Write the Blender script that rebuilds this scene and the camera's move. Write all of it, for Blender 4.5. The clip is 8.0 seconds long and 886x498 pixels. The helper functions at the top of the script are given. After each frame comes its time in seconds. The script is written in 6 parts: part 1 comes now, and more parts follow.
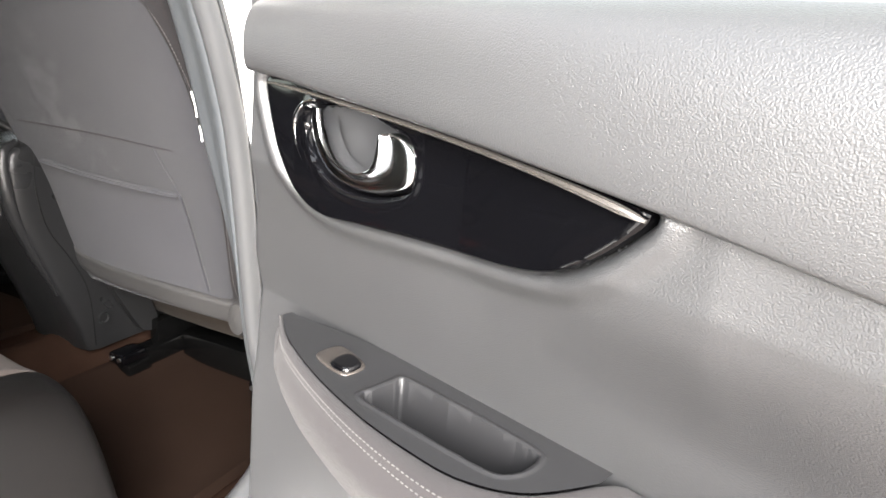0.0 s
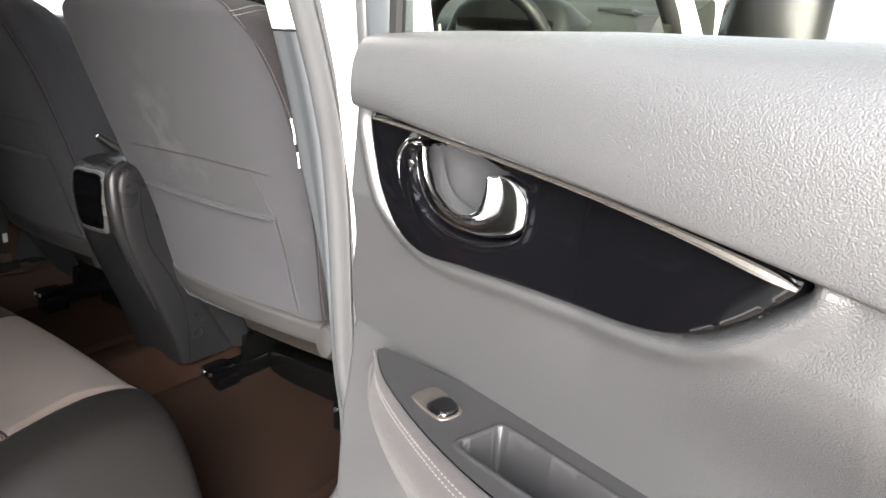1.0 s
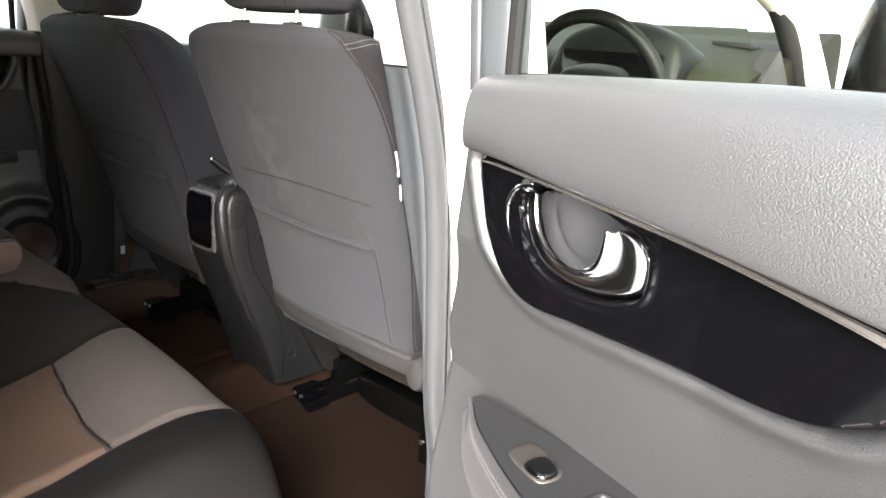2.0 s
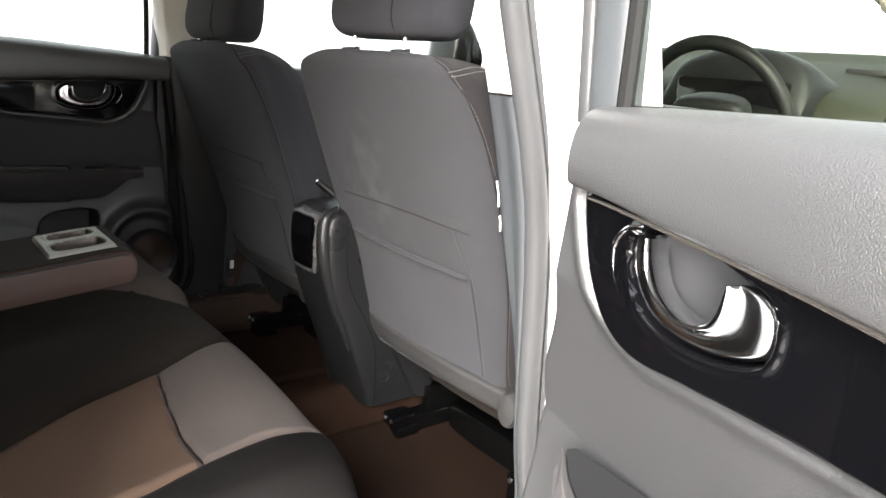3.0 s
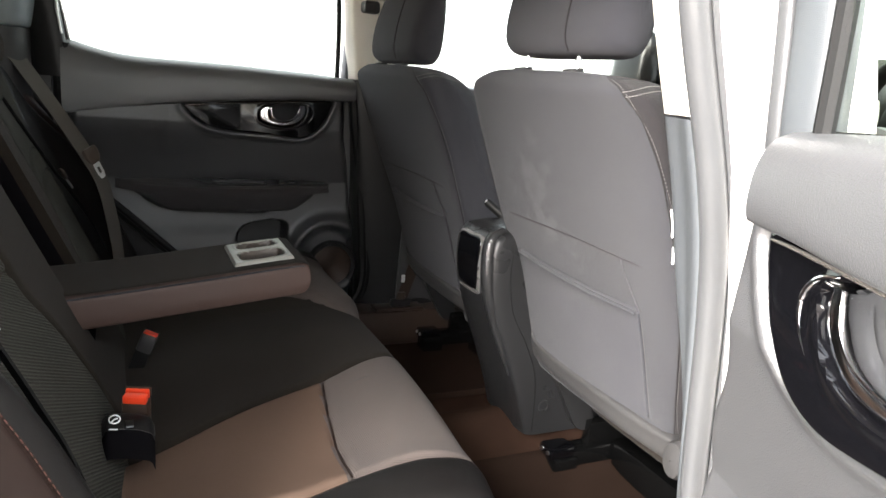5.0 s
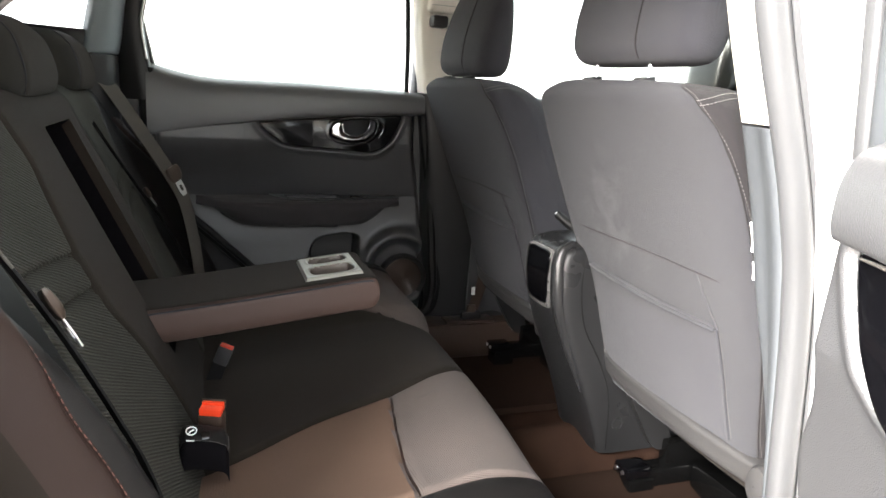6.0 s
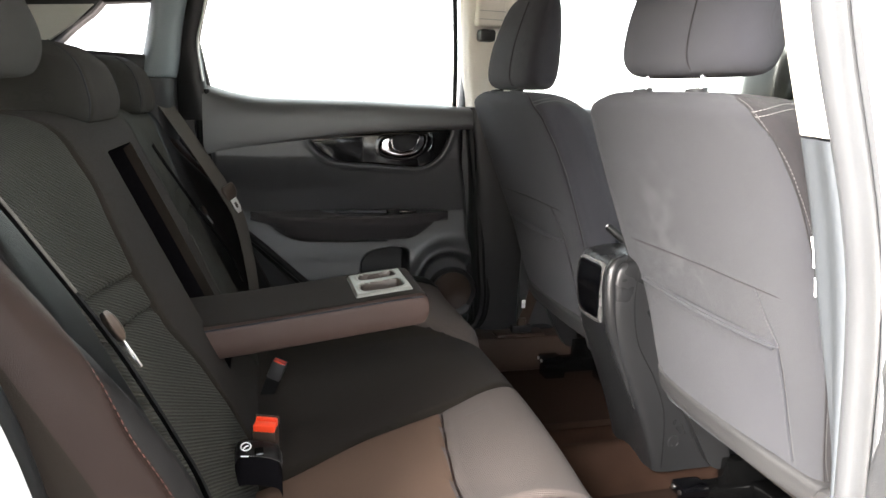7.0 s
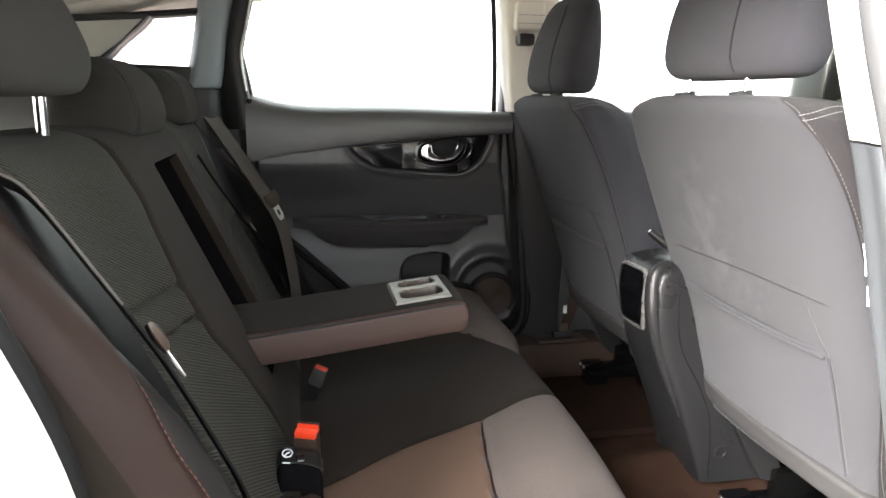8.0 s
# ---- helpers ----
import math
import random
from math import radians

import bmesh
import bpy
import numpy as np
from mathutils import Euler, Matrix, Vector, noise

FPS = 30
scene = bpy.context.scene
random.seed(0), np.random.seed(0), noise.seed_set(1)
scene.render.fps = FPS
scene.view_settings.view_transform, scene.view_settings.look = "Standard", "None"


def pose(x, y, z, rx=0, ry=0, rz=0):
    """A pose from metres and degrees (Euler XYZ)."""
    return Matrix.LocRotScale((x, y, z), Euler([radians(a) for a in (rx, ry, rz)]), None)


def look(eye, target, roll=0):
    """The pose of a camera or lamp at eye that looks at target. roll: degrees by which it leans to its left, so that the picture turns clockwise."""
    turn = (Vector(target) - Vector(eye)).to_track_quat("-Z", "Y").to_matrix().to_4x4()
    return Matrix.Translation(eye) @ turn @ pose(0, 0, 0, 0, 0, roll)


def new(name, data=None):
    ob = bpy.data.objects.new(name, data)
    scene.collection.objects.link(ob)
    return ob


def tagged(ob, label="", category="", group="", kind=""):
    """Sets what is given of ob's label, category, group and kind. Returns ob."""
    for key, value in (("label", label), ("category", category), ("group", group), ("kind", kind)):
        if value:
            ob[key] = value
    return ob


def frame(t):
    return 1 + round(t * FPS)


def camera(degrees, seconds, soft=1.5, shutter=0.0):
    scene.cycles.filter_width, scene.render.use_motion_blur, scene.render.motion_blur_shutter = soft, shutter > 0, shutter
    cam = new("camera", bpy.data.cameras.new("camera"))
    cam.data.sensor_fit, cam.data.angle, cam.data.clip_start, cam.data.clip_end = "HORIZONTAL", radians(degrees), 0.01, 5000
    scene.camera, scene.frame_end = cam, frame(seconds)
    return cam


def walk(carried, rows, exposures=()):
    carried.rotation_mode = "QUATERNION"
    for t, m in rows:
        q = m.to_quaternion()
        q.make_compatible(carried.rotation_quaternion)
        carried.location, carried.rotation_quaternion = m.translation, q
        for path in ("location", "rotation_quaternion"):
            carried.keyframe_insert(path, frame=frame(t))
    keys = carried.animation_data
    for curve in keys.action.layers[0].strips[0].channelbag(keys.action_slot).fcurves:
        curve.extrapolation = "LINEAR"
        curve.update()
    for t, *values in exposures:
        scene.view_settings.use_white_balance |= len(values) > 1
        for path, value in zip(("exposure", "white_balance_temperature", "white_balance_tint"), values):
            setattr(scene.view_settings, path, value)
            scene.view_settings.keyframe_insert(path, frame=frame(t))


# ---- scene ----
cam = camera(66.2, 8.0)
PATH = [
    (0, (-0.68, -1.347, 1.131), (1.053, -0.533, 0.553), 4.9),
    (0.5, (-0.676, -1.331, 1.137), (1.009, -0.419, 0.561), 4.9),
    (1, (-0.669, -1.314, 1.144), (0.962, -0.295, 0.593), 4.6),
    (1.5, (-0.665, -1.299, 1.15), (0.9, -0.171, 0.624), 5.0),
    (3, (-0.632, -1.265, 1.16), (0.651, 0.197, 0.694), 6.1),
    (3.5, (-0.621, -1.256, 1.16), (0.556, 0.295, 0.703), 6.0),
    (4, (-0.612, -1.254, 1.161), (0.469, 0.367, 0.709), 6.0),
    (5.5, (-0.587, -1.243, 1.169), (0.156, 0.554, 0.702), 4.7),
    (6, (-0.583, -1.24, 1.172), (0.073, 0.594, 0.716), 3.7),
    (6.5, (-0.584, -1.237, 1.175), (0.003, 0.622, 0.73), 3.1),
    (7, (-0.58, -1.237, 1.182), (-0.065, 0.646, 0.747), 2.2),
    (7.5, (-0.577, -1.236, 1.186), (-0.127, 0.665, 0.757), 1.8),
    (8, (-0.574, -1.235, 1.19), (-0.179, 0.677, 0.759), 1.1),
]
walk(cam, [(t, look(eye, target, roll)) for t, eye, target, roll in PATH], exposures=[(0, 4.4), (1.5, 4.45), (3.5, 4.3), (5.5, 5.0), (8, 5.25)])

# ---------- world, sun, exposure ----------
world = bpy.data.worlds.new("overcast_sky")
scene.world = world
world.use_nodes = True
wn = world.node_tree.nodes
wl = world.node_tree.links
sky = wn.new("ShaderNodeTexSky")
sky.sky_type, sky.sun_disc = "NISHITA", False
sky.sun_elevation, sky.sun_rotation = radians(21.4), radians(240.6)
sky.air_density, sky.dust_density = 1.0, 3.0
cloud = wn.new("ShaderNodeMix")
cloud.data_type = "RGBA"
cloud.inputs["Factor"].default_value = 0.85
cloud.inputs["B"].default_value = (1.7, 1.73, 1.76, 1.0)
wl.new(sky.outputs["Color"], cloud.inputs["A"])
wl.new(cloud.outputs["Result"], wn["Background"].inputs["Color"])
wn["Background"].inputs["Strength"].default_value = 0.095
sun_data = bpy.data.lights.new("sun", "SUN")
sun_data.energy, sun_data.angle, sun_data.color = 1.45, radians(50), (1.0, 0.975, 0.955)
sun = new("sun", sun_data)
sun.matrix_world = look((0, 0, 0), (0.80, 0.45, -0.36))


# ---------- materials ----------
def material(name, colour, rough=0.6, metal=0.0, grain=0.0, grain_size=400.0, tint=0.12, stain=6.0, coat=0.0, sheen=0.0, spec=0.5, weave=0.0, wrinkle=0.0, axes="ZY", depth=0.35, dust=None, wavy=0.8, slant=0.0):
    """Base colour with fine and broad variation, a noise relief and, for cloth, a woven relief."""
    m = bpy.data.materials.new(name)
    m.use_nodes = True
    n, l = m.node_tree.nodes, m.node_tree.links
    b = n["Principled BSDF"]
    b.inputs["Roughness"].default_value, b.inputs["Metallic"].default_value = rough, metal
    b.inputs["Coat Weight"].default_value, b.inputs["Sheen Weight"].default_value = coat, sheen
    b.inputs["Specular IOR Level"].default_value = spec
    at = n.new("ShaderNodeTexCoord").outputs["Object"]
    broad = n.new("ShaderNodeTexNoise")
    broad.inputs["Scale"].default_value, broad.inputs["Detail"].default_value = stain, 4.0
    fine = n.new("ShaderNodeTexNoise")
    fine.inputs["Scale"].default_value, fine.inputs["Detail"].default_value = grain_size, 2.0
    for tex in (broad, fine):
        l.new(at, tex.inputs["Vector"])
    both = n.new("ShaderNodeMath")
    both.operation = "ADD"
    l.new(broad.outputs["Fac"], both.inputs[0])
    l.new(fine.outputs["Fac"], both.inputs[1])
    ramp = n.new("ShaderNodeMapRange")
    ramp.inputs["From Min"].default_value, ramp.inputs["From Max"].default_value = 0.6, 1.4
    ramp.inputs["To Min"].default_value, ramp.inputs["To Max"].default_value = 1.0 - tint, 1.0 + tint
    l.new(both.outputs[0], ramp.inputs["Value"])
    mix = n.new("ShaderNodeVectorMath")
    mix.operation = "SCALE"
    mix.inputs[0].default_value = colour
    l.new(ramp.outputs["Result"], mix.inputs["Scale"])
    l.new(mix.outputs["Vector"], b.inputs["Base Color"])
    rr = n.new("ShaderNodeMapRange")
    rr.inputs["To Min"].default_value, rr.inputs["To Max"].default_value = max(0.02, rough - 0.1), min(1.0, rough + 0.1)
    l.new(broad.outputs["Fac"], rr.inputs["Value"])
    l.new(rr.outputs["Result"], b.inputs["Roughness"])
    normal = None
    if grain:
        bump = n.new("ShaderNodeBump")
        bump.inputs["Strength"].default_value, bump.inputs["Distance"].default_value = grain, 0.001
        l.new(fine.outputs["Fac"], bump.inputs["Height"])
        normal = bump
    if weave:
        waves = []
        for axis, k in zip(axes, (1.0, 1.5)):
            wave = n.new("ShaderNodeTexWave")
            wave.wave_type, wave.bands_direction = "BANDS", axis
            wave.inputs["Scale"].default_value, wave.inputs["Distortion"].default_value = weave * k, wavy
            turn = n.new("ShaderNodeMapping")
            turn.inputs["Rotation"].default_value = (radians(slant), 0, 0)
            l.new(at, turn.inputs["Vector"])
            l.new(turn.outputs["Vector"], wave.inputs["Vector"])
            waves.append(wave.outputs["Fac"])
        add = n.new("ShaderNodeMath")
        add.operation = "ADD"
        l.new(waves[0], add.inputs[0])
        l.new(waves[-1], add.inputs[1])
        bump = n.new("ShaderNodeBump")
        bump.inputs["Strength"].default_value, bump.inputs["Distance"].default_value = depth, 0.001
        l.new(add.outputs[0], bump.inputs["Height"])
        if normal:
            l.new(normal.outputs["Normal"], bump.inputs["Normal"])
        normal = bump
        thread = n.new("ShaderNodeMapRange")
        thread.inputs["From Max"].default_value = 2.0
        thread.inputs["To Min"].default_value, thread.inputs["To Max"].default_value = 1.0 - 0.45 * depth, 1.0 + 0.45 * depth
        l.new(add.outputs[0], thread.inputs["Value"])
        tone = n.new("ShaderNodeMath")
        tone.operation = "MULTIPLY"
        l.new(ramp.outputs["Result"], tone.inputs[0])
        l.new(thread.outputs["Result"], tone.inputs[1])
        l.new(tone.outputs[0], mix.inputs["Scale"])
    if dust:
        # pale smears of dust about a place, with broken edges
        gap = n.new("ShaderNodeVectorMath")
        gap.operation = "SUBTRACT"
        gap.inputs[1].default_value = dust
        l.new(at, gap.inputs[0])
        squash = n.new("ShaderNodeVectorMath")
        squash.operation = "MULTIPLY"
        squash.inputs[1].default_value = (1.0, 7.0, 4.0)
        l.new(gap.outputs["Vector"], squash.inputs[0])
        far = n.new("ShaderNodeVectorMath")
        far.operation = "LENGTH"
        l.new(squash.outputs["Vector"], far.inputs[0])
        smear = n.new("ShaderNodeTexNoise")
        smear.inputs["Scale"].default_value, smear.inputs["Detail"].default_value = 26.0, 6.0
        l.new(at, smear.inputs["Vector"])
        less = n.new("ShaderNodeMath")
        less.operation = "MULTIPLY_ADD"
        less.inputs[1].default_value, less.inputs[2].default_value = -0.32, -0.18
        l.new(far.outputs["Value"], less.inputs[0])
        patch = n.new("ShaderNodeMath")
        patch.operation = "ADD"
        l.new(smear.outputs["Fac"], patch.inputs[0])
        l.new(less.outputs[0], patch.inputs[1])
        cover = n.new("ShaderNodeMapRange")
        cover.inputs["From Min"].default_value, cover.inputs["From Max"].default_value = 0.18, 0.42
        cover.inputs["To Max"].default_value = 0.18
        l.new(patch.outputs[0], cover.inputs["Value"])
        over = n.new("ShaderNodeMix")
        over.data_type = "RGBA"
        l.new(cover.outputs["Result"], over.inputs["Factor"])
        l.new(mix.outputs["Vector"], over.inputs["A"])
        over.inputs["B"].default_value = (0.13, 0.125, 0.13, 1.0)
        l.new(over.outputs["Result"], b.inputs["Base Color"])
    if wrinkle:
        soft = n.new("ShaderNodeTexNoise")
        soft.inputs["Scale"].default_value, soft.inputs["Detail"].default_value = 9.0, 2.0
        l.new(at, soft.inputs["Vector"])
        bump = n.new("ShaderNodeBump")
        bump.inputs["Strength"].default_value, bump.inputs["Distance"].default_value = wrinkle, 0.01
        l.new(soft.outputs["Fac"], bump.inputs["Height"])
        if normal:
            l.new(normal.outputs["Normal"], bump.inputs["Normal"])
        normal = bump
    if normal:
        l.new(normal.outputs["Normal"], b.inputs["Normal"])
    return m


def leather_grain(name, colour, rough, size, depth):
    """Moulded plastic with a pebbled leather grain."""
    m = material(name, colour, rough, grain=0.15, grain_size=900.0, tint=0.06, stain=5.0)
    n, l = m.node_tree.nodes, m.node_tree.links
    at = n.new("ShaderNodeTexCoord").outputs["Object"]
    warp = n.new("ShaderNodeTexNoise")
    warp.inputs["Scale"].default_value = size * 0.6
    l.new(at, warp.inputs["Vector"])
    shift = n.new("ShaderNodeVectorMath")
    shift.operation = "MULTIPLY_ADD"
    shift.inputs[1].default_value = (0.0012, 0.0012, 0.0012)
    l.new(warp.outputs["Color"], shift.inputs[0])
    l.new(at, shift.inputs[2])
    cells = n.new("ShaderNodeTexVoronoi")
    cells.feature = "SMOOTH_F1"
    cells.inputs["Scale"].default_value = size
    l.new(shift.outputs["Vector"], cells.inputs["Vector"])
    bump = n.new("ShaderNodeBump")
    bump.invert = True
    bump.inputs["Strength"].default_value, bump.inputs["Distance"].default_value = depth, 0.0012
    l.new(cells.outputs["Distance"], bump.inputs["Height"])
    b = n["Principled BSDF"]
    old = b.inputs["Normal"].links[0].from_socket
    l.new(old, bump.inputs["Normal"])
    l.new(bump.outputs["Normal"], b.inputs["Normal"])
    return m


GRAIN = leather_grain("grained_charcoal_plastic", (0.042, 0.0425, 0.0442), 0.41, 1000.0, 0.32)
GRAIN.node_tree.nodes["Principled BSDF"].inputs["Specular IOR Level"].default_value = 0.95
PLASTIC = material("satin_grey_plastic", (0.0215, 0.0215, 0.0228), 0.36, grain=0.25, grain_size=1500, spec=0.38)
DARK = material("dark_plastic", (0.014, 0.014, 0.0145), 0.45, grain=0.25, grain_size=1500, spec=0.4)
GLOSS = material("black_gloss", (0.002, 0.002, 0.0025), 0.06, tint=0.05, spec=0.5)
DASH = leather_grain("olive_dash_grain", (0.013, 0.014, 0.009), 0.6, 800.0, 0.3)
DASH.node_tree.nodes["Principled BSDF"].inputs["Specular IOR Level"].default_value = 0.08
DARK_GRAIN = leather_grain("grained_black_plastic", (0.0150, 0.0150, 0.0156), 0.29, 700.0, 0.35)
DARK_GRAIN.node_tree.nodes["Principled BSDF"].inputs["Specular IOR Level"].default_value = 0.35
CHROME = material("chrome", (0.85, 0.86, 0.88), 0.12, 1.0, tint=0.03)
SATIN = material("satin_silver", (0.50, 0.50, 0.49), 0.32, 0.35, tint=0.05)
LINE = material("edge_reflection_silver", (0.30, 0.28, 0.26), 0.22, 0.8, tint=0.05)
BRUSHED = material("dull_silver_plastic", (0.24, 0.23, 0.225), 0.28, 0.6, tint=0.05)
SWITCH_SILVER = material("warm_switch_silver", (0.13, 0.115, 0.105), 0.22, 0.75, tint=0.05)
BOWL = material("grey_bowl_plastic", (0.023, 0.0237, 0.0253), 0.7, grain=0.2, grain_size=1800, tint=0.06, spec=0.2)
CLOTH = material("dark_grey_cloth", (0.0345, 0.0345, 0.0400), 0.9, grain=0.5, grain_size=2200, sheen=0.08, weave=330.0, tint=0.14, wrinkle=0.12, spec=0.1)
RIBBED = material("ribbed_grey_cloth", (0.094, 0.076, 0.068), 0.9, grain=0.4, grain_size=1800, sheen=0.05, weave=110.0, tint=0.12, wrinkle=0.1, axes="XY", depth=0.3, spec=0.1)
# darker copy of the seat cloth: pillar shade on the near side, and seams
SIDE_CLOTH = material("shaded_side_and_seam_cloth", (0.0195, 0.0180, 0.0192), 0.9, grain=0.5, grain_size=2200, sheen=0.05, weave=330.0, tint=0.14, wrinkle=0.12, spec=0.1)
DUSTY = material("dusty_grey_cloth", (0.0320, 0.0322, 0.0365), 0.9, grain=0.5, grain_size=2200, sheen=0.08, weave=330.0, tint=0.14, wrinkle=0.12, dust=(0.06, -0.235, 1.0), spec=0.1)
BLACK_CLOTH = material("black_cloth", (0.0215, 0.0172, 0.0140), 0.9, grain=0.5, grain_size=2200, sheen=0.03, tint=0.15, wrinkle=0.15, spec=0.05)
CHARCOAL_HIDE = material("charcoal_bolster_cloth", (0.0066, 0.0058, 0.0055), 0.45, grain=0.4, grain_size=1500, tint=0.12, wrinkle=0.2, spec=0.22)
# brown-grey with the warm ground light on the armrest's sides mixed in
ARM_HIDE = material("ground_lit_armrest_side", (0.064, 0.040, 0.033), 0.5, grain=0.4, grain_size=1500, tint=0.12, wrinkle=0.15, spec=0.3)
HIDE = material("dark_bolster_cloth", (0.0200, 0.0112, 0.0086), 0.46, grain=0.4, grain_size=1500, sheen=0.0, tint=0.12, wrinkle=0.2, spec=0.2)
PAD = material("grey_armrest_cloth", (0.035, 0.032, 0.033), 0.85, grain=0.6, grain_size=2500, sheen=0.08, tint=0.08, spec=0.15)
PALE_STITCH = material("pale_thread", (0.19, 0.185, 0.18), 0.8)
THREAD = material("light_grey_thread", (0.095, 0.092, 0.09), 0.8)
CARPET = material("dark_brown_carpet", (0.0290, 0.0160, 0.0112), 0.97, grain=1.0, grain_size=1600, tint=0.35, stain=14.0, spec=0.03)
MAT = material("black_rubber_mat", (0.0170, 0.0100, 0.0072), 0.95, grain=0.8, grain_size=900, tint=0.2, spec=0.05)
RUBBER = material("grey_rubber_seal", (0.052, 0.053, 0.055), 0.35, grain=0.3, grain_size=900)
BLACK_RUBBER = material("black_rubber_seal", (0.008, 0.008, 0.008), 0.55, grain=0.3, grain_size=900, spec=0.2)
PAINT = material("white_car_paint", (0.78, 0.78, 0.77), 0.25, coat=0.6, tint=0.02)
BEIGE = material("beige_pillar_trim", (0.72, 0.69, 0.61), 0.6, grain=0.3, grain_size=1500, tint=0.03)
LINING = material("beige_roof_lining", (0.74, 0.71, 0.64), 0.95, grain=0.6, grain_size=1200, tint=0.05)
PILLAR = material("grey_pillar_trim", (0.056, 0.061, 0.066), 0.5, grain=0.3, grain_size=1300, tint=0.05)
WEBBING = material("grey_belt_webbing", (0.095, 0.088, 0.078), 0.7, grain=0.5, grain_size=1400, tint=0.1, spec=0.1)
DARK_WEBBING = material("black_belt_webbing", (0.012, 0.0115, 0.0115), 0.7, grain=0.5, grain_size=1400, tint=0.1, spec=0.1)
WARM_TRIM = material("warm_dark_trim", (0.045, 0.0290, 0.0215), 0.35, grain=0.25, grain_size=1500, tint=0.1, spec=0.5)
VALANCE = material("grey_valance_plastic", (0.037, 0.036, 0.036), 0.5, grain=0.3, grain_size=1500, tint=0.06, spec=0.3)
CORNER = material("satin_charcoal_corner", (0.016, 0.016, 0.0165), 0.25, grain=0.4, grain_size=900, coat=0.0, tint=0.05)
TAN = material("tan_belt_grip", (0.060, 0.043, 0.032), 0.35, tint=0.1)
GREY_TRIM = material("grey_green_trim", (0.40, 0.40, 0.35), 0.6, grain=0.3, grain_size=1300, tint=0.05)
RED = material("red_button", (0.80, 0.055, 0.015), 0.4, tint=0.05)
STEEL = material("bright_steel", (0.6, 0.6, 0.6), 0.3, 1.0, tint=0.08)
TONGUE = material("polished_tongue_steel", (0.75, 0.75, 0.74), 0.3, 0.35, tint=0.04)
# black with the recess's depth shade in it; also the pad under the flap
VOID = material("recess_shade_and_pad_black", (0.0045, 0.004, 0.0048), 0.9, grain=0.5, grain_size=2200, tint=0.2, spec=0.05)
IRON = material("black_seat_rail_steel", (0.0028, 0.0028, 0.0028), 0.22, 0.0, tint=0.2, spec=0.25)
WHITE = material("white_plastic_label", (0.8, 0.8, 0.8), 0.5, tint=0.02)
PAVING = material("brown_paving", (0.20, 0.165, 0.145), 0.9, grain=0.6, grain_size=120, tint=0.15, stain=0.8)


def glass_material(name, colour):
    m = bpy.data.materials.new(name)
    m.use_nodes = True
    b = m.node_tree.nodes["Principled BSDF"]
    b.inputs["Base Color"].default_value = (*colour, 1)
    b.inputs["Roughness"].default_value, b.inputs["IOR"].default_value = 0.0, 1.015
    b.inputs["Transmission Weight"].default_value = 1.0
    return m


GLASS = glass_material("window_glass", (0.62, 0.66, 0.54))
BLACK_LEATHER = material("black_leather", (0.006, 0.006, 0.006), 0.5, grain=0.4, grain_size=900, spec=0.25)
TINTED = glass_material("green_glass", (0.80, 0.86, 0.74))

# ---------- building helpers ----------
FRAME = [Matrix.Identity(4)]


def thing(name, label, category, group="", kind=""):
    return tagged(new(name), label, category, group, kind)


def part(name, verts, faces, mat, parent=None, label="", smooth=40):
    """One mesh object from points and faces, laid out by the matrix on top of FRAME."""
    m = FRAME[-1]
    verts = [m @ Vector(v) for v in verts]
    if m.determinant() < 0:
        faces = [tuple(reversed(f)) for f in faces]
    me = bpy.data.meshes.new(name)
    me.from_pydata(verts, [], faces)
    me.validate()
    me.materials.append(mat)
    if smooth:
        me.shade_smooth()
        me.set_sharp_from_angle(angle=radians(smooth))
    me.update()
    ob = new(name, me)
    if parent:
        ob.parent = parent
    if label:
        ob["label"] = label
    return ob


def bm_part(name, bm, mat, parent=None, label="", smooth=40):
    bm.verts.index_update()
    verts = [v.co.copy() for v in bm.verts]
    faces = [tuple(v.index for v in f.verts) for f in bm.faces]
    bm.free()
    return part(name, verts, faces, mat, parent, label, smooth)


def grid_faces(nu, nv, close_v=False, caps=False):
    faces = []
    for i in range(nu - 1):
        for j in range(nv if close_v else nv - 1):
            k = (j + 1) % nv
            faces.append((i * nv + j, i * nv + k, (i + 1) * nv + k, (i + 1) * nv + j))
    if caps:
        faces.append(tuple(reversed(range(nv))))
        faces.append(tuple((nu - 1) * nv + j for j in range(nv)))
    return faces


def sheet(name, pts, mat, parent=None, label="", close_v=False, caps=False, smooth=40, flip=False):
    """A grid of points (rows, columns, 3) as a mesh."""
    pts = np.asarray(pts, float)
    nu, nv = pts.shape[:2]
    faces = grid_faces(nu, nv, close_v, caps)
    if flip:
        faces = [tuple(reversed(f)) for f in faces]
    return part(name, pts.reshape(-1, 3).tolist(), faces, mat, parent, label, smooth)


def glide(pts, n, closed=False):
    """n points on a smooth curve through pts, which may have any further dimensions."""
    p = np.asarray(pts, float)
    k = len(p)
    u = np.linspace(0, k, n, endpoint=False) if closed else np.linspace(0, k - 1, n)
    i = np.floor(u).astype(int)
    if not closed:
        i = np.minimum(i, k - 2)
    f = (u - i).reshape((-1,) + (1,) * (p.ndim - 1))
    pick = (lambda q: p[q % k]) if closed else (lambda q: p[np.clip(q, 0, k - 1)])
    a, b, c, d = pick(i - 1), pick(i), pick(i + 1), pick(i + 2)
    return 0.5 * (2 * b + (c - a) * f + (2 * a - 5 * b + 4 * c - d) * f**2 + (3 * b - a - 3 * c + d) * f**3)


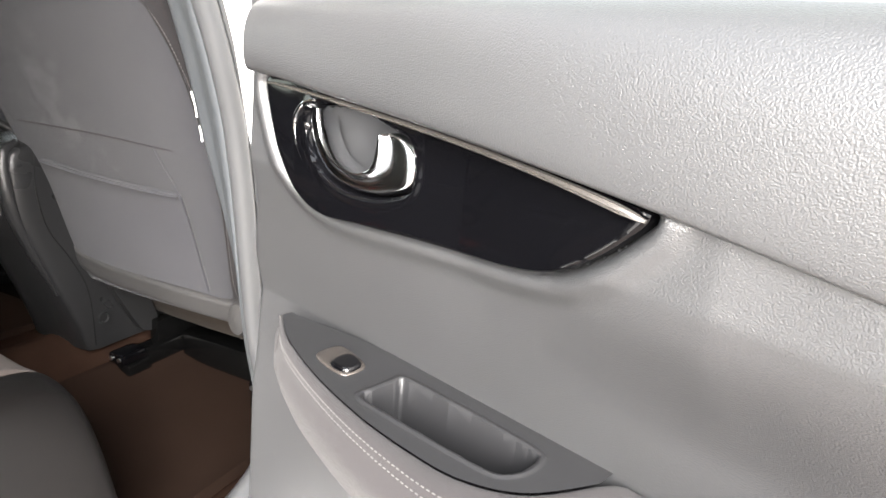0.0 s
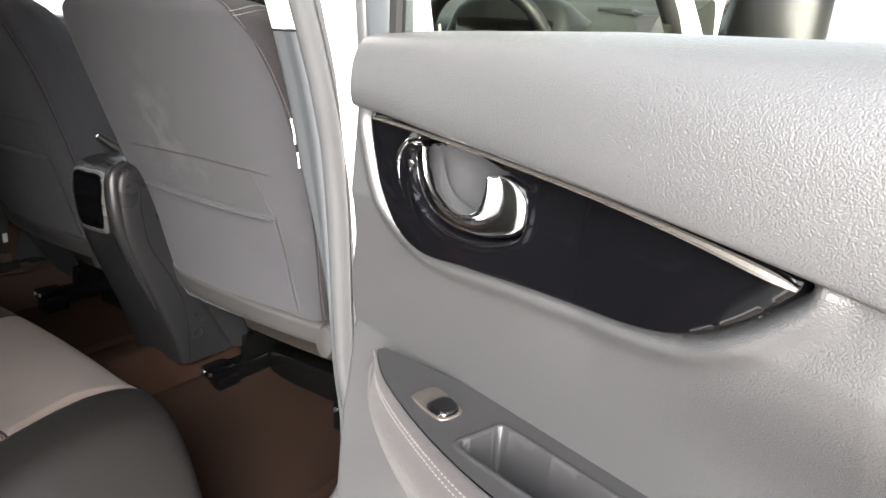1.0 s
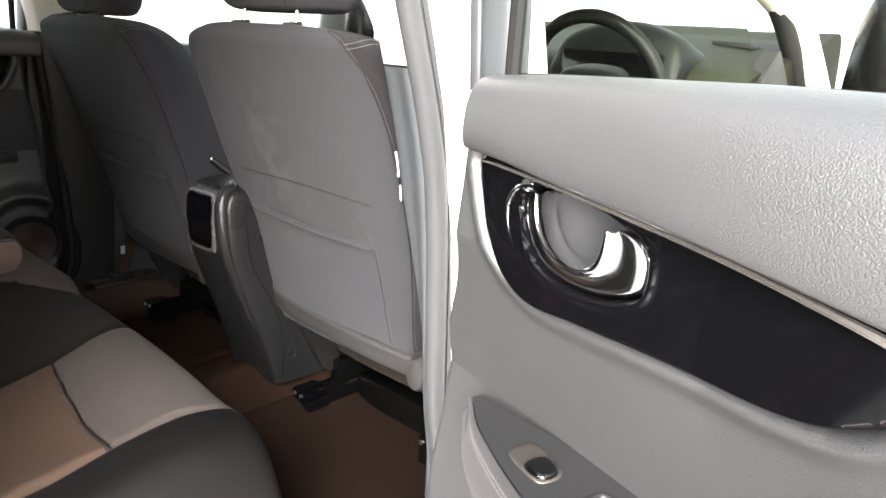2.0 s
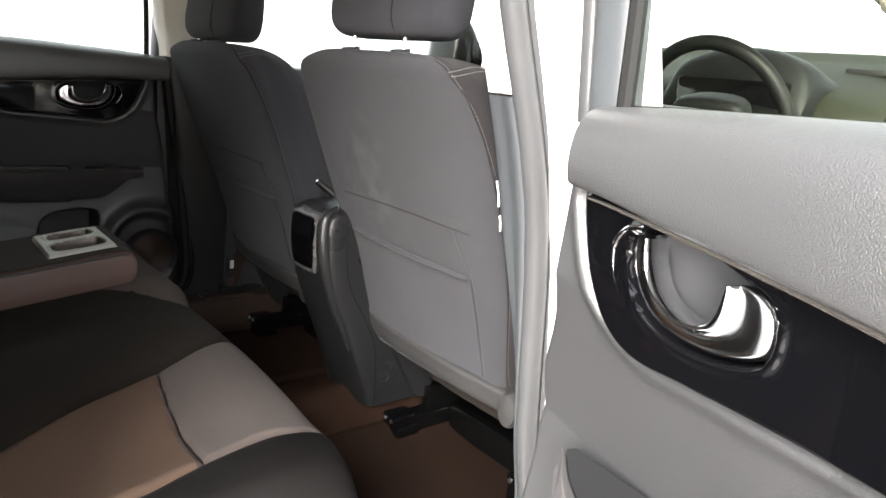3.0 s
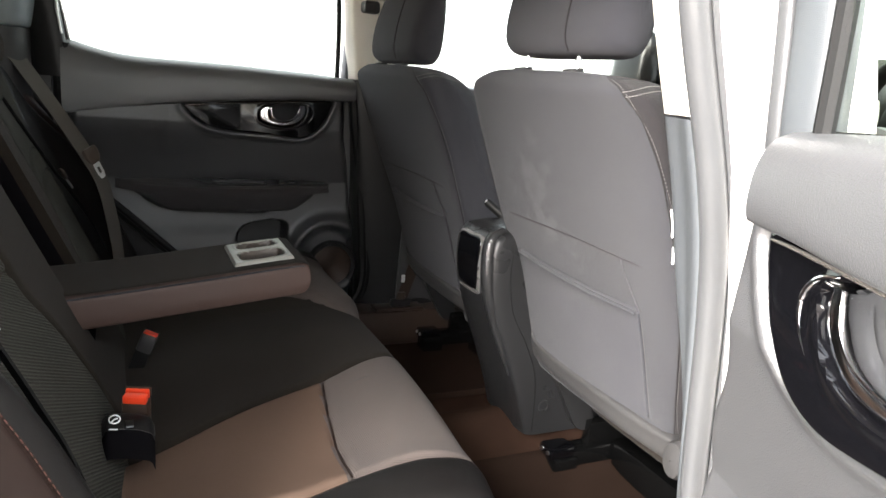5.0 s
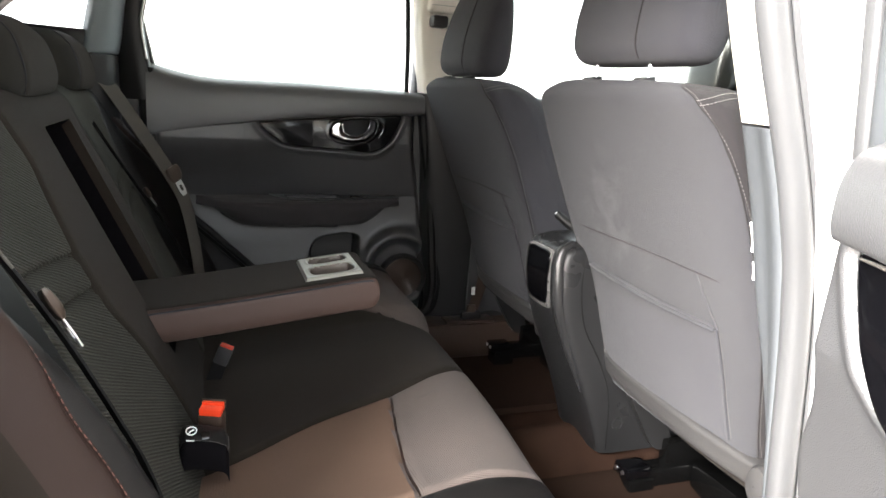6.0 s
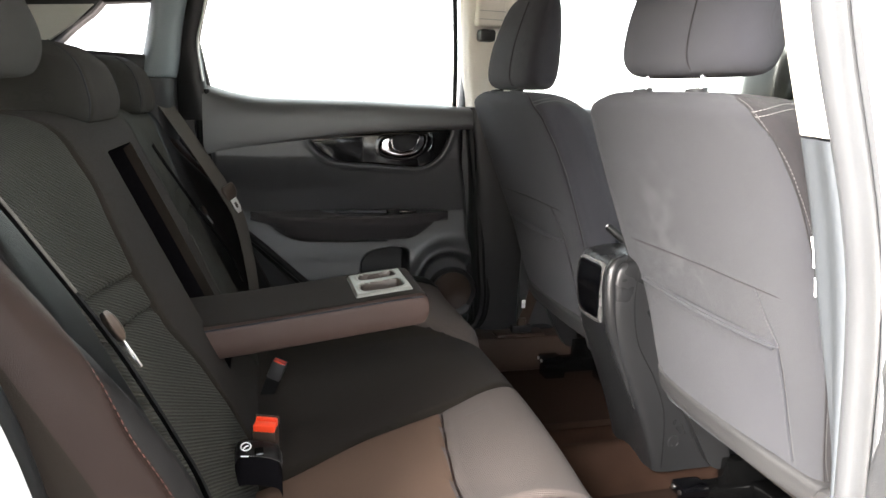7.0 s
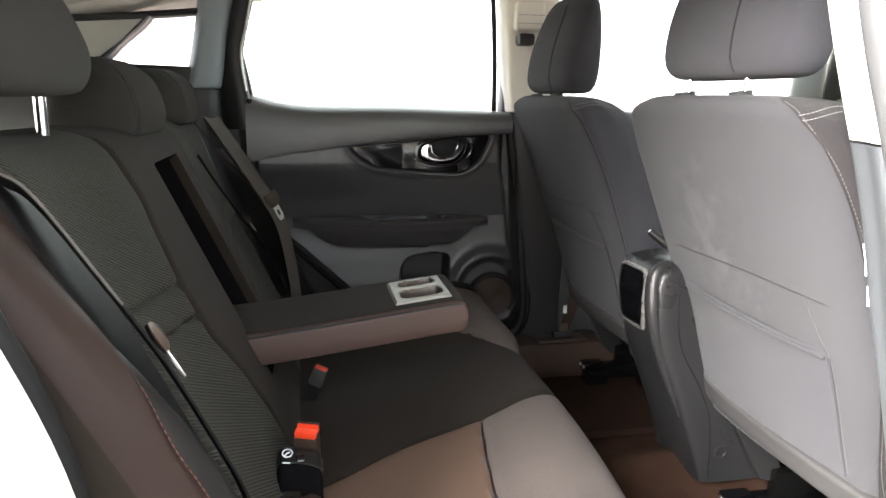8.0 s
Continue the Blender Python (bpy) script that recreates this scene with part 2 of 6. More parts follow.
def loft(name, rings, mat, parent=None, label="", nu=24, nv=40, smooth=50, crisp=False):
    """A closed body through rings of equally many points, capped at both ends; crisp keeps its sides straight."""
    rings = np.asarray(rings, float)
    if crisp:
        nxt = np.roll(rings, -1, 1)
        rings = np.stack([rings + (nxt - rings) * s for s in (0.06, 0.5, 0.94)], 2).reshape(len(rings), -1, 3)
        nv = max(nv, rings.shape[1] * 3)
    around = np.stack([glide(r, nv, True) for r in rings])
    body = glide(around, nu)
    return sheet(name, body, mat, parent, label, close_v=True, caps=True, smooth=smooth)


def tube(name, path, r, mat, parent=None, label="", n=10, steps=40, flat=1.0):
    """A round bar along a smooth path; r may be a list of radii along it."""
    c = glide(path, steps)
    rad = glide(np.broadcast_to(np.asarray(r, float), (len(path),)) if np.ndim(r) == 0 else np.asarray(r, float), steps)
    tan = np.gradient(c, axis=0)
    tan /= np.linalg.norm(tan, axis=1)[:, None] + 1e-9
    up = np.array([0.0, 0.0, 1.0]) if abs(tan[:, 2]).mean() < 0.8 else np.array([0.0, 1.0, 0.0])
    side = np.cross(tan, up)
    side /= np.linalg.norm(side, axis=1)[:, None] + 1e-9
    top = np.cross(side, tan)
    a = np.linspace(0, 2 * np.pi, n, endpoint=False)
    ring = side[:, None] * np.cos(a)[None, :, None] + flat * top[:, None] * np.sin(a)[None, :, None]
    return sheet(name, c[:, None] + ring * rad[:, None, None], mat, parent, label, close_v=True, caps=True, flip=True)


def ribbon(name, path, across, width, mat, parent=None, label="", thick=0.0012, steps=40):
    """Flat webbing along a path; across: the direction of its width."""
    c = glide(path, steps)
    w = np.asarray(across, float)
    w = w / np.linalg.norm(w) if w.ndim == 1 else glide(w / np.linalg.norm(w, axis=1)[:, None], steps)
    w = np.broadcast_to(w, c.shape)
    tan = np.gradient(c, axis=0)
    nrm = np.cross(tan, w)
    nrm /= np.linalg.norm(nrm, axis=1)[:, None] + 1e-9
    h, t = width / 2, thick
    ring = np.stack([c - w * h - nrm * t, c + w * h - nrm * t, c + w * h + nrm * t, c - w * h + nrm * t], 1)
    return sheet(name, ring, mat, parent, label, close_v=True, caps=True, smooth=30)


def box(name, lo, hi, mat, parent=None, label="", bevel=0.004, turn=None, seg=2):
    """A bevelled box between two corners; turn: a matrix about its centre."""
    bm = bmesh.new()
    bmesh.ops.create_cube(bm, size=1.0)
    size = Vector(hi) - Vector(lo)
    mid = (Vector(hi) + Vector(lo)) / 2
    for v in bm.verts:
        v.co = Vector((v.co.x * size.x, v.co.y * size.y, v.co.z * size.z))
    if bevel:
        bmesh.ops.bevel(bm, geom=bm.edges[:], offset=min(bevel, 0.45 * min(size)), segments=seg, affect="EDGES", profile=0.5)
    m = Matrix.Translation(mid) @ (turn or Matrix.Identity(4))
    for v in bm.verts:
        v.co = m @ v.co
    return bm_part(name, bm, mat, parent, label)


def plate(name, outline, put, thick, mat, parent=None, label="", bevel=0.002, bulge=0.0, rings=6, n=80, settle=None):
    """A plate with a smooth closed outline (a, b); put(a, b, h) lays a point of it at height h above its back.
    The rim is rounded, and bulge lifts its middle."""
    o = glide(outline, n, True)
    mid = o.mean(0)
    inward = mid - o
    reach = np.linalg.norm(inward, axis=1)
    inward = inward / reach[:, None]
    layers = [(o, 0.0), (o, thick - bevel), (o + inward * bevel * 0.35, thick - bevel * 0.35), (o + inward * bevel, thick)]
    for k in range(1, rings):
        s = k / rings
        layers.append((o + inward * (bevel + (reach[:, None] - bevel) * s), thick + bulge * (1 - (1 - s) ** 2)))
    verts = [put(a, b, h) for ring, h in layers for a, b in ring]
    verts.append(put(mid[0], mid[1], thick + bulge))
    if settle:
        verts = settle(np.array(verts)).tolist()
    faces = grid_faces(len(layers), n, True)
    last = (len(layers) - 1) * n
    faces += [(last + j, last + (j + 1) % n, len(verts) - 1) for j in range(n)]
    area = 0.5 * np.sum(o[:, 0] * np.roll(o[:, 1], -1) - np.roll(o[:, 0], -1) * o[:, 1])
    if area < 0:
        faces = [tuple(reversed(f)) for f in faces]
    return part(name, verts, faces, mat, parent, label)


def ease(a, b, x):
    s = np.clip((np.asarray(x, float) - a) / (b - a), 0, 1)
    return s * s * (3 - 2 * s)


def bump(s, w):
    return np.exp(-((s / w) ** 2))


def inside_distance(px, pz, outline):
    """Distance to a closed outline, negative inside it."""
    o = np.asarray(outline, float)
    p = np.stack([px, pz], -1)
    best = np.full(px.shape, 9.0)
    wind = np.zeros(px.shape, bool)
    for a, b in zip(o, np.roll(o, -1, 0)):
        e = b - a
        s = np.clip(((p - a) @ e) / (e @ e), 0, 1)
        best = np.minimum(best, np.linalg.norm(p - a - s[..., None] * e, axis=-1))
        cross = (a[1] > pz) != (b[1] > pz)
        with np.errstate(divide="ignore", invalid="ignore"):
            hit = px < (b[0] - a[0]) * (pz - a[1]) / (b[1] - a[1]) + a[0]
        wind ^= cross & hit
    return np.where(wind, -best, best)


def stitches(name, path, mat, parent, length=0.0035, gap=0.0025, r=0.0006, lift=(0, 0, 0)):
    """A line of short raised threads along a path, joined into one seam."""
    c = glide(path, 400) + np.asarray(lift, float)
    run = np.r_[0, np.cumsum(np.linalg.norm(np.diff(c, axis=0), axis=1))]
    verts, faces = [], []
    s = 0.0
    while s + length < run[-1]:
        a = np.array([np.interp(s, run, c[:, k]) for k in range(3)])
        b = np.array([np.interp(s + length, run, c[:, k]) for k in range(3)])
        d = (b - a) / np.linalg.norm(b - a)
        u = np.cross(d, (0.3, 0.5, 0.8))
        u /= np.linalg.norm(u)
        w = np.cross(d, u)
        base = len(verts)
        for p in (a, b):
            verts += [tuple(p + r * q) for q in (u, w, -u, -w)]
        faces += [(base + k, base + (k + 1) % 4, base + 4 + (k + 1) % 4, base + 4 + k) for k in range(4)]
        faces += [(base + 3, base + 2, base + 1, base), (base + 4, base + 5, base + 6, base + 7)]
        s += length + gap
    return part(name, verts, faces, mat, parent, smooth=0)



def thing_part(name, pts, keep, mat, parent, label=""):
    """The part of a grid of points whose cells keep marks."""
    nu, nv = pts.shape[:2]
    faces = np.array(grid_faces(nu, nv))[keep[:-1, :-1].ravel()]
    use, back = np.unique(faces, return_inverse=True)
    return part(name, pts.reshape(-1, 3)[use].tolist(), [tuple(f) for f in back.reshape(-1, 4).tolist()], mat, parent, label, 55)


def zoned(pts, zone, specs, parent):
    """One surface, cut into parts by the zone number of its faces; specs is (name, material, label) by number."""
    nu, nv = pts.shape[:2]
    flat = pts.reshape(-1, 3)
    faces = np.array(grid_faces(nu, nv))
    for k, (name, mat, label) in enumerate(specs):
        mine = zone.ravel() == k
        use, back = np.unique(faces[mine], return_inverse=True)
        part(name, flat[use].tolist(), [tuple(f) for f in back.reshape(-1, 4).tolist()], mat, parent, label, 60)


# ---------- ground ----------
def build_ground():
    pts = [[(x, y, 0.0) for x in np.linspace(-400, 400, 9)] for y in np.linspace(-400, 400, 9)]
    ob = sheet("ground", pts, PAVING, flip=True)
    tagged(ob, "reddish brown paved yard around the car", "ground", kind="structure")


build_ground()

# ---------- car body ----------
body = thing("car_body", "white car body shell with dark grey pillar trims", "car body")


def build_body():
    # cabin floor: tunnel in the middle, rising under the rear seat
    xs, ys = np.linspace(-0.75, 1.5, 60), np.linspace(-0.74, 0.84, 60)
    pts = [[(x, y, 0.345 + 0.10 * float(np.exp(-((y + 0.01) / 0.12) ** 2)) + 0.10 * float(ease(-0.1, -0.35, x))) for y in ys] for x in xs]
    part_floor = sheet("carpet_floor", pts, CARPET, body, "dark brown fitted carpet", flip=True)
    # roof lining and outer roof
    xs, ys = np.linspace(-1.75, 1.0, 30), np.linspace(-0.62, 0.72, 30)
    def roof(x, y, lift):
        return 1.585 + lift - 0.085 * abs((y - 0.05) / 0.67) ** 4 - 0.11 * max(0.0, (0.1 - x)) ** 2 - 0.06 * max(0.0, x - 0.1) ** 2
    sheet("roof_lining", [[(x, y, roof(x, y, 0.0)) for y in ys] for x in xs], LINING, body, "beige cloth roof lining")
    sheet("roof_skin", [[(x, y * 1.06, roof(x, y, 0.05)) for y in ys] for x in xs], PAINT, body, "white painted roof", flip=True)
    # left side rail above the windows
    def rail(x):
        return 1.535 - 0.11 * max(0.0, 0.1 - x) ** 2
    loft("roof_rail", [[(x, 0.60, rail(x) - 0.005), (x, 0.66, rail(x) - 0.015), (x, 0.72, rail(x) - 0.01), (x, 0.72, rail(x) + 0.06), (x, 0.60, rail(x) + 0.04)] for x in np.linspace(-1.6, 1.0, 8)], LINING, body, nu=30, nv=20)
    # left rear pillar: dark door frame, blue-grey trim, quarter window
    loft("rear_pillar_trim", [
        [(-0.842, 0.605, 1.205), (-0.805, 0.625, 1.205), (-0.79, 0.68, 1.205), (-0.85, 0.71, 1.205), (-0.868, 0.655, 1.205)],
        [(-0.84, 0.60, 1.225), (-0.795, 0.62, 1.225), (-0.78, 0.68, 1.22), (-0.85, 0.71, 1.22), (-0.865, 0.65, 1.22)],
        [(-0.81, 0.59, 1.34), (-0.775, 0.61, 1.34), (-0.76, 0.67, 1.34), (-0.82, 0.69, 1.34), (-0.838, 0.64, 1.34)],
        [(-0.79, 0.57, 1.47), (-0.75, 0.59, 1.47), (-0.73, 0.64, 1.47), (-0.79, 0.66, 1.47), (-0.81, 0.60, 1.47)]],
        material("blue_grey_trim", (0.20, 0.235, 0.25), 0.55, grain=0.3, grain_size=1300, tint=0.06), body, "blue-grey rear pillar trim")
    loft("rear_pillar_lower", [
        [(-0.84, 0.60, 0.95), (-0.805, 0.62, 0.95), (-0.79, 0.68, 0.95), (-0.85, 0.72, 0.95), (-0.90, 0.66, 0.95)],
        [(-0.85, 0.60, 1.06), (-0.80, 0.62, 1.06), (-0.785, 0.68, 1.06), (-0.87, 0.72, 1.06), (-0.92, 0.66, 1.06)],
        [(-0.845, 0.60, 1.157), (-0.80, 0.62, 1.157), (-0.785, 0.68, 1.157), (-0.86, 0.72, 1.157), (-0.89, 0.66, 1.157)],
        [(-0.843, 0.603, 1.203), (-0.80, 0.623, 1.203), (-0.785, 0.68, 1.203), (-0.855, 0.715, 1.203), (-0.875, 0.655, 1.203)]], DARK, body, "black lower pillar trim")
    loft("quarter_trim_panel", [
        [(-1.060, 0.574, 1.265), (-1.14, 0.56, 1.265), (-1.14, 0.57, 1.265), (-1.060, 0.59, 1.265)],
        [(-0.995, 0.572, 1.315), (-1.14, 0.555, 1.32), (-1.14, 0.565, 1.32), (-0.995, 0.59, 1.315)],
        [(-0.945, 0.568, 1.362), (-1.14, 0.550, 1.345), (-1.14, 0.56, 1.345), (-0.945, 0.586, 1.362)]], GREY_TRIM, body, "pale grey-green trim panel", nv=40, crisp=True)
    loft("quarter_trim", [
        [(-1.75, 0.50, 0.6), (-0.835, 0.62, 0.6), (-0.835, 0.74, 0.6), (-1.75, 0.70, 0.6)],
        [(-1.75, 0.50, 1.0), (-0.835, 0.62, 1.0), (-0.835, 0.74, 1.0), (-1.75, 0.70, 1.0)],
        [(-1.75, 0.50, 1.24), (-0.835, 0.61, 1.235), (-0.835, 0.72, 1.235), (-1.75, 0.66, 1.25)],
        [(-1.75, 0.52, 1.28), (-0.835, 0.63, 1.25), (-0.835, 0.70, 1.25), (-1.75, 0.64, 1.29)]], DARK, body, nv=48, crisp=True)
    loft("quarter_window_rear_trim", [
        [(-1.07, 0.585, 1.24), (-1.70, 0.52, 1.24), (-1.70, 0.66, 1.24), (-1.07, 0.68, 1.24)],
        [(-1.01, 0.585, 1.30), (-1.70, 0.51, 1.30), (-1.70, 0.65, 1.30), (-1.01, 0.67, 1.30)],
        [(-0.955, 0.58, 1.345), (-1.70, 0.50, 1.335), (-1.70, 0.63, 1.335), (-0.955, 0.66, 1.345)],
        [(-0.93, 0.578, 1.372), (-1.70, 0.49, 1.345), (-1.70, 0.62, 1.345), (-0.93, 0.65, 1.372)]], DARK, body, nv=40, crisp=True)
    loft("quarter_window_top_trim", [
        [(x, 0.607, 1.388 - 0.045 * s), (x, 0.63, 1.383 - 0.045 * s), (x, 0.68, 1.39 - 0.045 * s), (x, 0.67, 1.404 - 0.045 * s), (x, 0.61, 1.400 - 0.045 * s)]
        for x, s in ((-0.80, 0.0), (-0.9, 0.25), (-1.1, 0.7), (-1.4, 1.6))], DARK, body, nv=20)
    loft("wheel_arch_trim", [[(x, 0.785, zt), (x, 0.79, zt - 0.25), (x, 0.795, 0.40), (x, 0.825, 0.40), (x, 0.825, zt)] for x, zt in ((-0.95, 1.0), (-0.7, 1.0), (-0.5, 0.98), (-0.3, 0.75))], DARK, body, nv=30)
    for k in range(2):
        tube("left_door_seal", [(-0.735 + 0.022 * k, 0.700 - 0.02 * k, 1.18), (-0.725 + 0.02 * k, 0.70 - 0.02 * k, 0.95), (-0.68 + 0.02 * k, 0.70 - 0.02 * k, 0.84), (-0.58 + 0.02 * k, 0.71 - 0.02 * k, 0.74), (-0.40 + 0.02 * k, 0.715 - 0.02 * k, 0.57)], 0.010, BLACK_RUBBER, body, n=8)
    for k in range(2):
        tube("pillar_door_seal", [(0.014 + 0.016 * k, 0.690 + 0.012 * k, 1.155), (0.030 + 0.016 * k, 0.70 + 0.012 * k, 1.03), (0.060 + 0.016 * k, 0.71 + 0.012 * k, 0.86), (0.078 + 0.016 * k, 0.71 + 0.012 * k, 0.68), (0.085 + 0.016 * k, 0.705 + 0.012 * k, 0.56), (0.062 + 0.016 * k, 0.70 + 0.01 * k, 0.49), (0.0, 0.69, 0.466)], 0.013, BLACK_RUBBER, body, "black rubber door seal", n=8, steps=60)
    box("hinge_filler", (0.012, 0.752, 0.46), (0.10, 0.80, 1.175), DARK, body, bevel=0.004)
    box("pillar_filler", (-0.86, 0.715, 0.95), (-0.745, 0.76, 1.27), DARK, body, bevel=0.004)
    # tailgate and rear shelf close the cabin
    box("tailgate_inner", (-1.80, -0.66, 0.4), (-1.75, 0.76, 1.08), DARK, body)
    box("load_cover", (-1.76, -0.60, 0.98), (-0.98, 0.66, 1.0), DARK, body)
    # left sill and lower pillar
    loft("sill_trim", [[(x, 0.64, 0.34), (x, 0.635, 0.445), (x, 0.66, 0.462), (x, 0.76, 0.462), (x, 0.80, 0.44), (x, 0.80, 0.34)] for x in (-0.75, -0.2, 0.12, 0.30, 0.8, 1.4)], WARM_TRIM, body, "dark brown sill trim", nv=36)
    box("scuff_plate", (0.115, 0.63, 0.463), (0.275, 0.69, 0.474), WARM_TRIM, body, bevel=0.005)
    loft("left_pillar_lower_trim", [
        [(0.07, 0.745, 0.44), (0.12, 0.71, 0.44), (0.30, 0.69, 0.44), (0.36, 0.72, 0.44), (0.36, 0.80, 0.44), (0.13, 0.80, 0.44)],
        [(0.07, 0.745, 0.55), (0.12, 0.71, 0.55), (0.28, 0.70, 0.55), (0.33, 0.72, 0.55), (0.33, 0.80, 0.55), (0.12, 0.80, 0.55)],
        [(0.045, 0.74, 0.77), (0.09, 0.695, 0.77), (0.22, 0.685, 0.77), (0.26, 0.71, 0.77), (0.26, 0.80, 0.77), (0.08, 0.80, 0.77)],
        [(0.035, 0.70, 1.0), (0.055, 0.672, 1.0), (0.19, 0.67, 1.0), (0.22, 0.70, 1.0), (0.22, 0.78, 1.0), (0.05, 0.78, 1.0)],
        [(0.01, 0.69, 1.155), (0.03, 0.665, 1.155), (0.16, 0.66, 1.155), (0.19, 0.69, 1.155), (0.19, 0.76, 1.155), (0.03, 0.76, 1.155)]], DARK, body, nv=36)
    loft("left_pillar_upper_trim", [
        [(0.01, 0.69, 1.158), (0.03, 0.66, 1.158), (0.14, 0.655, 1.158), (0.17, 0.69, 1.158), (0.17, 0.75, 1.158), (0.02, 0.75, 1.158)],
        [(-0.01, 0.675, 1.30), (0.01, 0.645, 1.30), (0.12, 0.64, 1.30), (0.15, 0.675, 1.30), (0.15, 0.73, 1.30), (0.0, 0.73, 1.30)],
        [(-0.03, 0.65, 1.47), (-0.01, 0.62, 1.47), (0.10, 0.615, 1.47), (0.13, 0.65, 1.47), (0.13, 0.70, 1.47), (-0.02, 0.70, 1.47)]], BEIGE, body, "pale beige pillar trim", nv=36)
    box("belt_height_adjuster", (-0.004, 0.600, 1.374), (0.078, 0.650, 1.452), BEIGE, body, "beige belt height adjuster", bevel=0.012, seg=3)
    for k in range(2):
        box("adjuster_groove", (0.0, 0.5985, 1.392 + 0.022 * k), (0.074, 0.604, 1.394 + 0.022 * k), GREY_TRIM, body, bevel=0.0008)
    # right pillar with its trims, seal and painted jamb
    line = np.array([(-0.135, 1.40), (-0.096, 1.26), (-0.030, 1.087), (0.002, 0.95), (0.031, 0.71), (0.055, 0.60), (0.063, 0.51), (0.02, 0.455), (-0.10, 0.43), (-0.45, 0.43)])
    tube("door_seal", [(x, -0.722, z) for x, z in line], 0.0155, RUBBER, body, "grey rubber door opening seal", n=12, steps=120)
    tube("door_seal_lip", [(x + 0.018, -0.735, z) for x, z in line], 0.008, RUBBER, body, n=8, steps=120)
    def wall(name, a, c, mat, label, zs):
        """A pillar face between two offsets (dx, y) from the seal line, over the heights zs."""
        rows = []
        for z in zs:
            x0 = float(np.interp(-z, -line[:7, 1], line[:7, 0]))
            b = (c[0], c[1] - 0.045 * float(ease(1.02, 0.76, z)))
            rows.append([(x0 + a[0], a[1], z), (x0 + a[0] * 0.6 + b[0] * 0.4 , a[1] * 0.6 + b[1] * 0.4 + 0.006, z), (x0 + b[0], b[1], z), (x0 + b[0] + 0.12, b[1] + 0.01, z), (x0 + b[0] + 0.16, a[1] - 0.02, z), (x0 + a[0] + 0.05, a[1] - 0.02, z)])
        loft(name, rows, mat, body, label, nu=30, nv=40)
    wall("right_pillar_lower_trim", (-0.012, -0.715), (0.035, -0.63), PILLAR, "slate grey pillar trim", np.linspace(0.50, 1.155, 8))
    wall("right_pillar_upper_trim", (-0.012, -0.715), (0.035, -0.63), BEIGE, "pale pillar trim", np.linspace(1.158, 1.48, 6))
    rows = []
    for z in np.linspace(0.46, 1.40, 14):
        x0 = float(np.interp(-z, -line[:7, 1], line[:7, 0]))
        e = 0.13 - 0.085 * float(ease(1.02, 1.10, z))
        rows.append([(x0 + 0.012, -0.74, z), (x0 + 0.03, -0.78, z), (x0 + 0.03 + 0.1 * e, -0.83, z), (x0 + 0.03 + 0.3 * e, -0.865, z), (x0 + 0.7 * e + 0.01, -0.872, z), (x0 + e + 0.01, -0.86, z), (x0 + e + 0.01, -0.75, z), (x0 + 0.03, -0.735, z)])
    loft("right_pillar_jamb", rows, PAINT, body, "white painted door jamb", nu=30, nv=40)
    # right sill
    loft("right_sill", [[(x, -0.70, 0.34), (x, -0.70, 0.425), (x, -0.75, 0.43), (x, -0.83, 0.42), (x, -0.89, 0.36), (x, -0.89, 0.22), (x, -0.72, 0.22)] for x in (-0.6, -0.2, 0.1, 0.9, 1.4)], PAINT, body, "white painted sill", nv=42)
    # right rear quarter: painted edge of the door opening, with a black seal
    edge = [(-0.45, 0.43), (-0.60, 0.52), (-0.70, 0.70), (-0.745, 0.92), (-0.785, 1.04), (-0.84, 1.18), (-0.85, 1.30), (-0.81, 1.42)]
    rows = [[(x - 0.004, -0.757, z), (x + 0.003, -0.775, z), (x + 0.004, -0.80, z), (x - 0.008, -0.84, z), (x - 0.035, -0.868, z), (x - 0.12, -0.872, z), (x - 0.30, -0.872, z), (x - 0.45, -0.872, z), (x - 0.45, -0.77, z), (x - 0.30, -0.755, z), (x - 0.10, -0.752, z)] for x, z in edge]
    loft("right_quarter_panel", rows, PAINT, body, "white painted rear quarter panel", nu=40, nv=40)
    loft("right_quarter_trim", [[(x - 0.05, -0.60, z), (x - 0.03, -0.66, z), (x - 0.02, -0.745, z), (x - 0.10, -0.75, z), (x - 0.45, -0.75, z), (x - 0.45, -0.60, z), (x - 0.2, -0.60, z)] for x, z in edge], DARK, body, "dark quarter trim", nu=40, nv=40)
    tube("rear_door_seal", [(x - 0.012, -0.735, z) for x, z in edge], 0.014, BLACK_RUBBER, body, "black rubber door opening seal", n=10, steps=80)


build_body()


# ---------- doors ----------
TRIM = [(-0.048, 1.089), (-0.056, 1.058), (-0.073, 1.025), (-0.101, 0.996), (-0.139, 0.983), (-0.196, 0.986), (-0.261, 0.990), (-0.316, 0.993), (-0.355, 0.997), (-0.384, 1.004), (-0.407, 1.017), (-0.427, 1.033), (-0.444, 1.052), (-0.432, 1.058), (-0.375, 1.065), (-0.306, 1.072), (-0.221, 1.079), (-0.153, 1.085), (-0.09, 1.089)]
BIN = [(-0.30, 0.50), (-0.296, 0.60), (-0.292, 0.680), (-0.272, 0.715), (-0.23, 0.729), (-0.186, 0.733), (-0.150, 0.722), (-0.148, 0.68), (-0.15, 0.60), (-0.15, 0.50), (-0.22, 0.48)]
OPENING = [(-0.119, 1.066), (-0.120, 1.055), (-0.126, 1.039), (-0.145, 1.0205), (-0.171, 1.012), (-0.202, 1.0117), (-0.229, 1.017), (-0.248, 1.026), (-0.252, 1.039), (-0.2485, 1.054), (-0.238, 1.063), (-0.225, 1.066), (-0.2005, 1.0725), (-0.170, 1.0767), (-0.142, 1.0767), (-0.125, 1.073)]


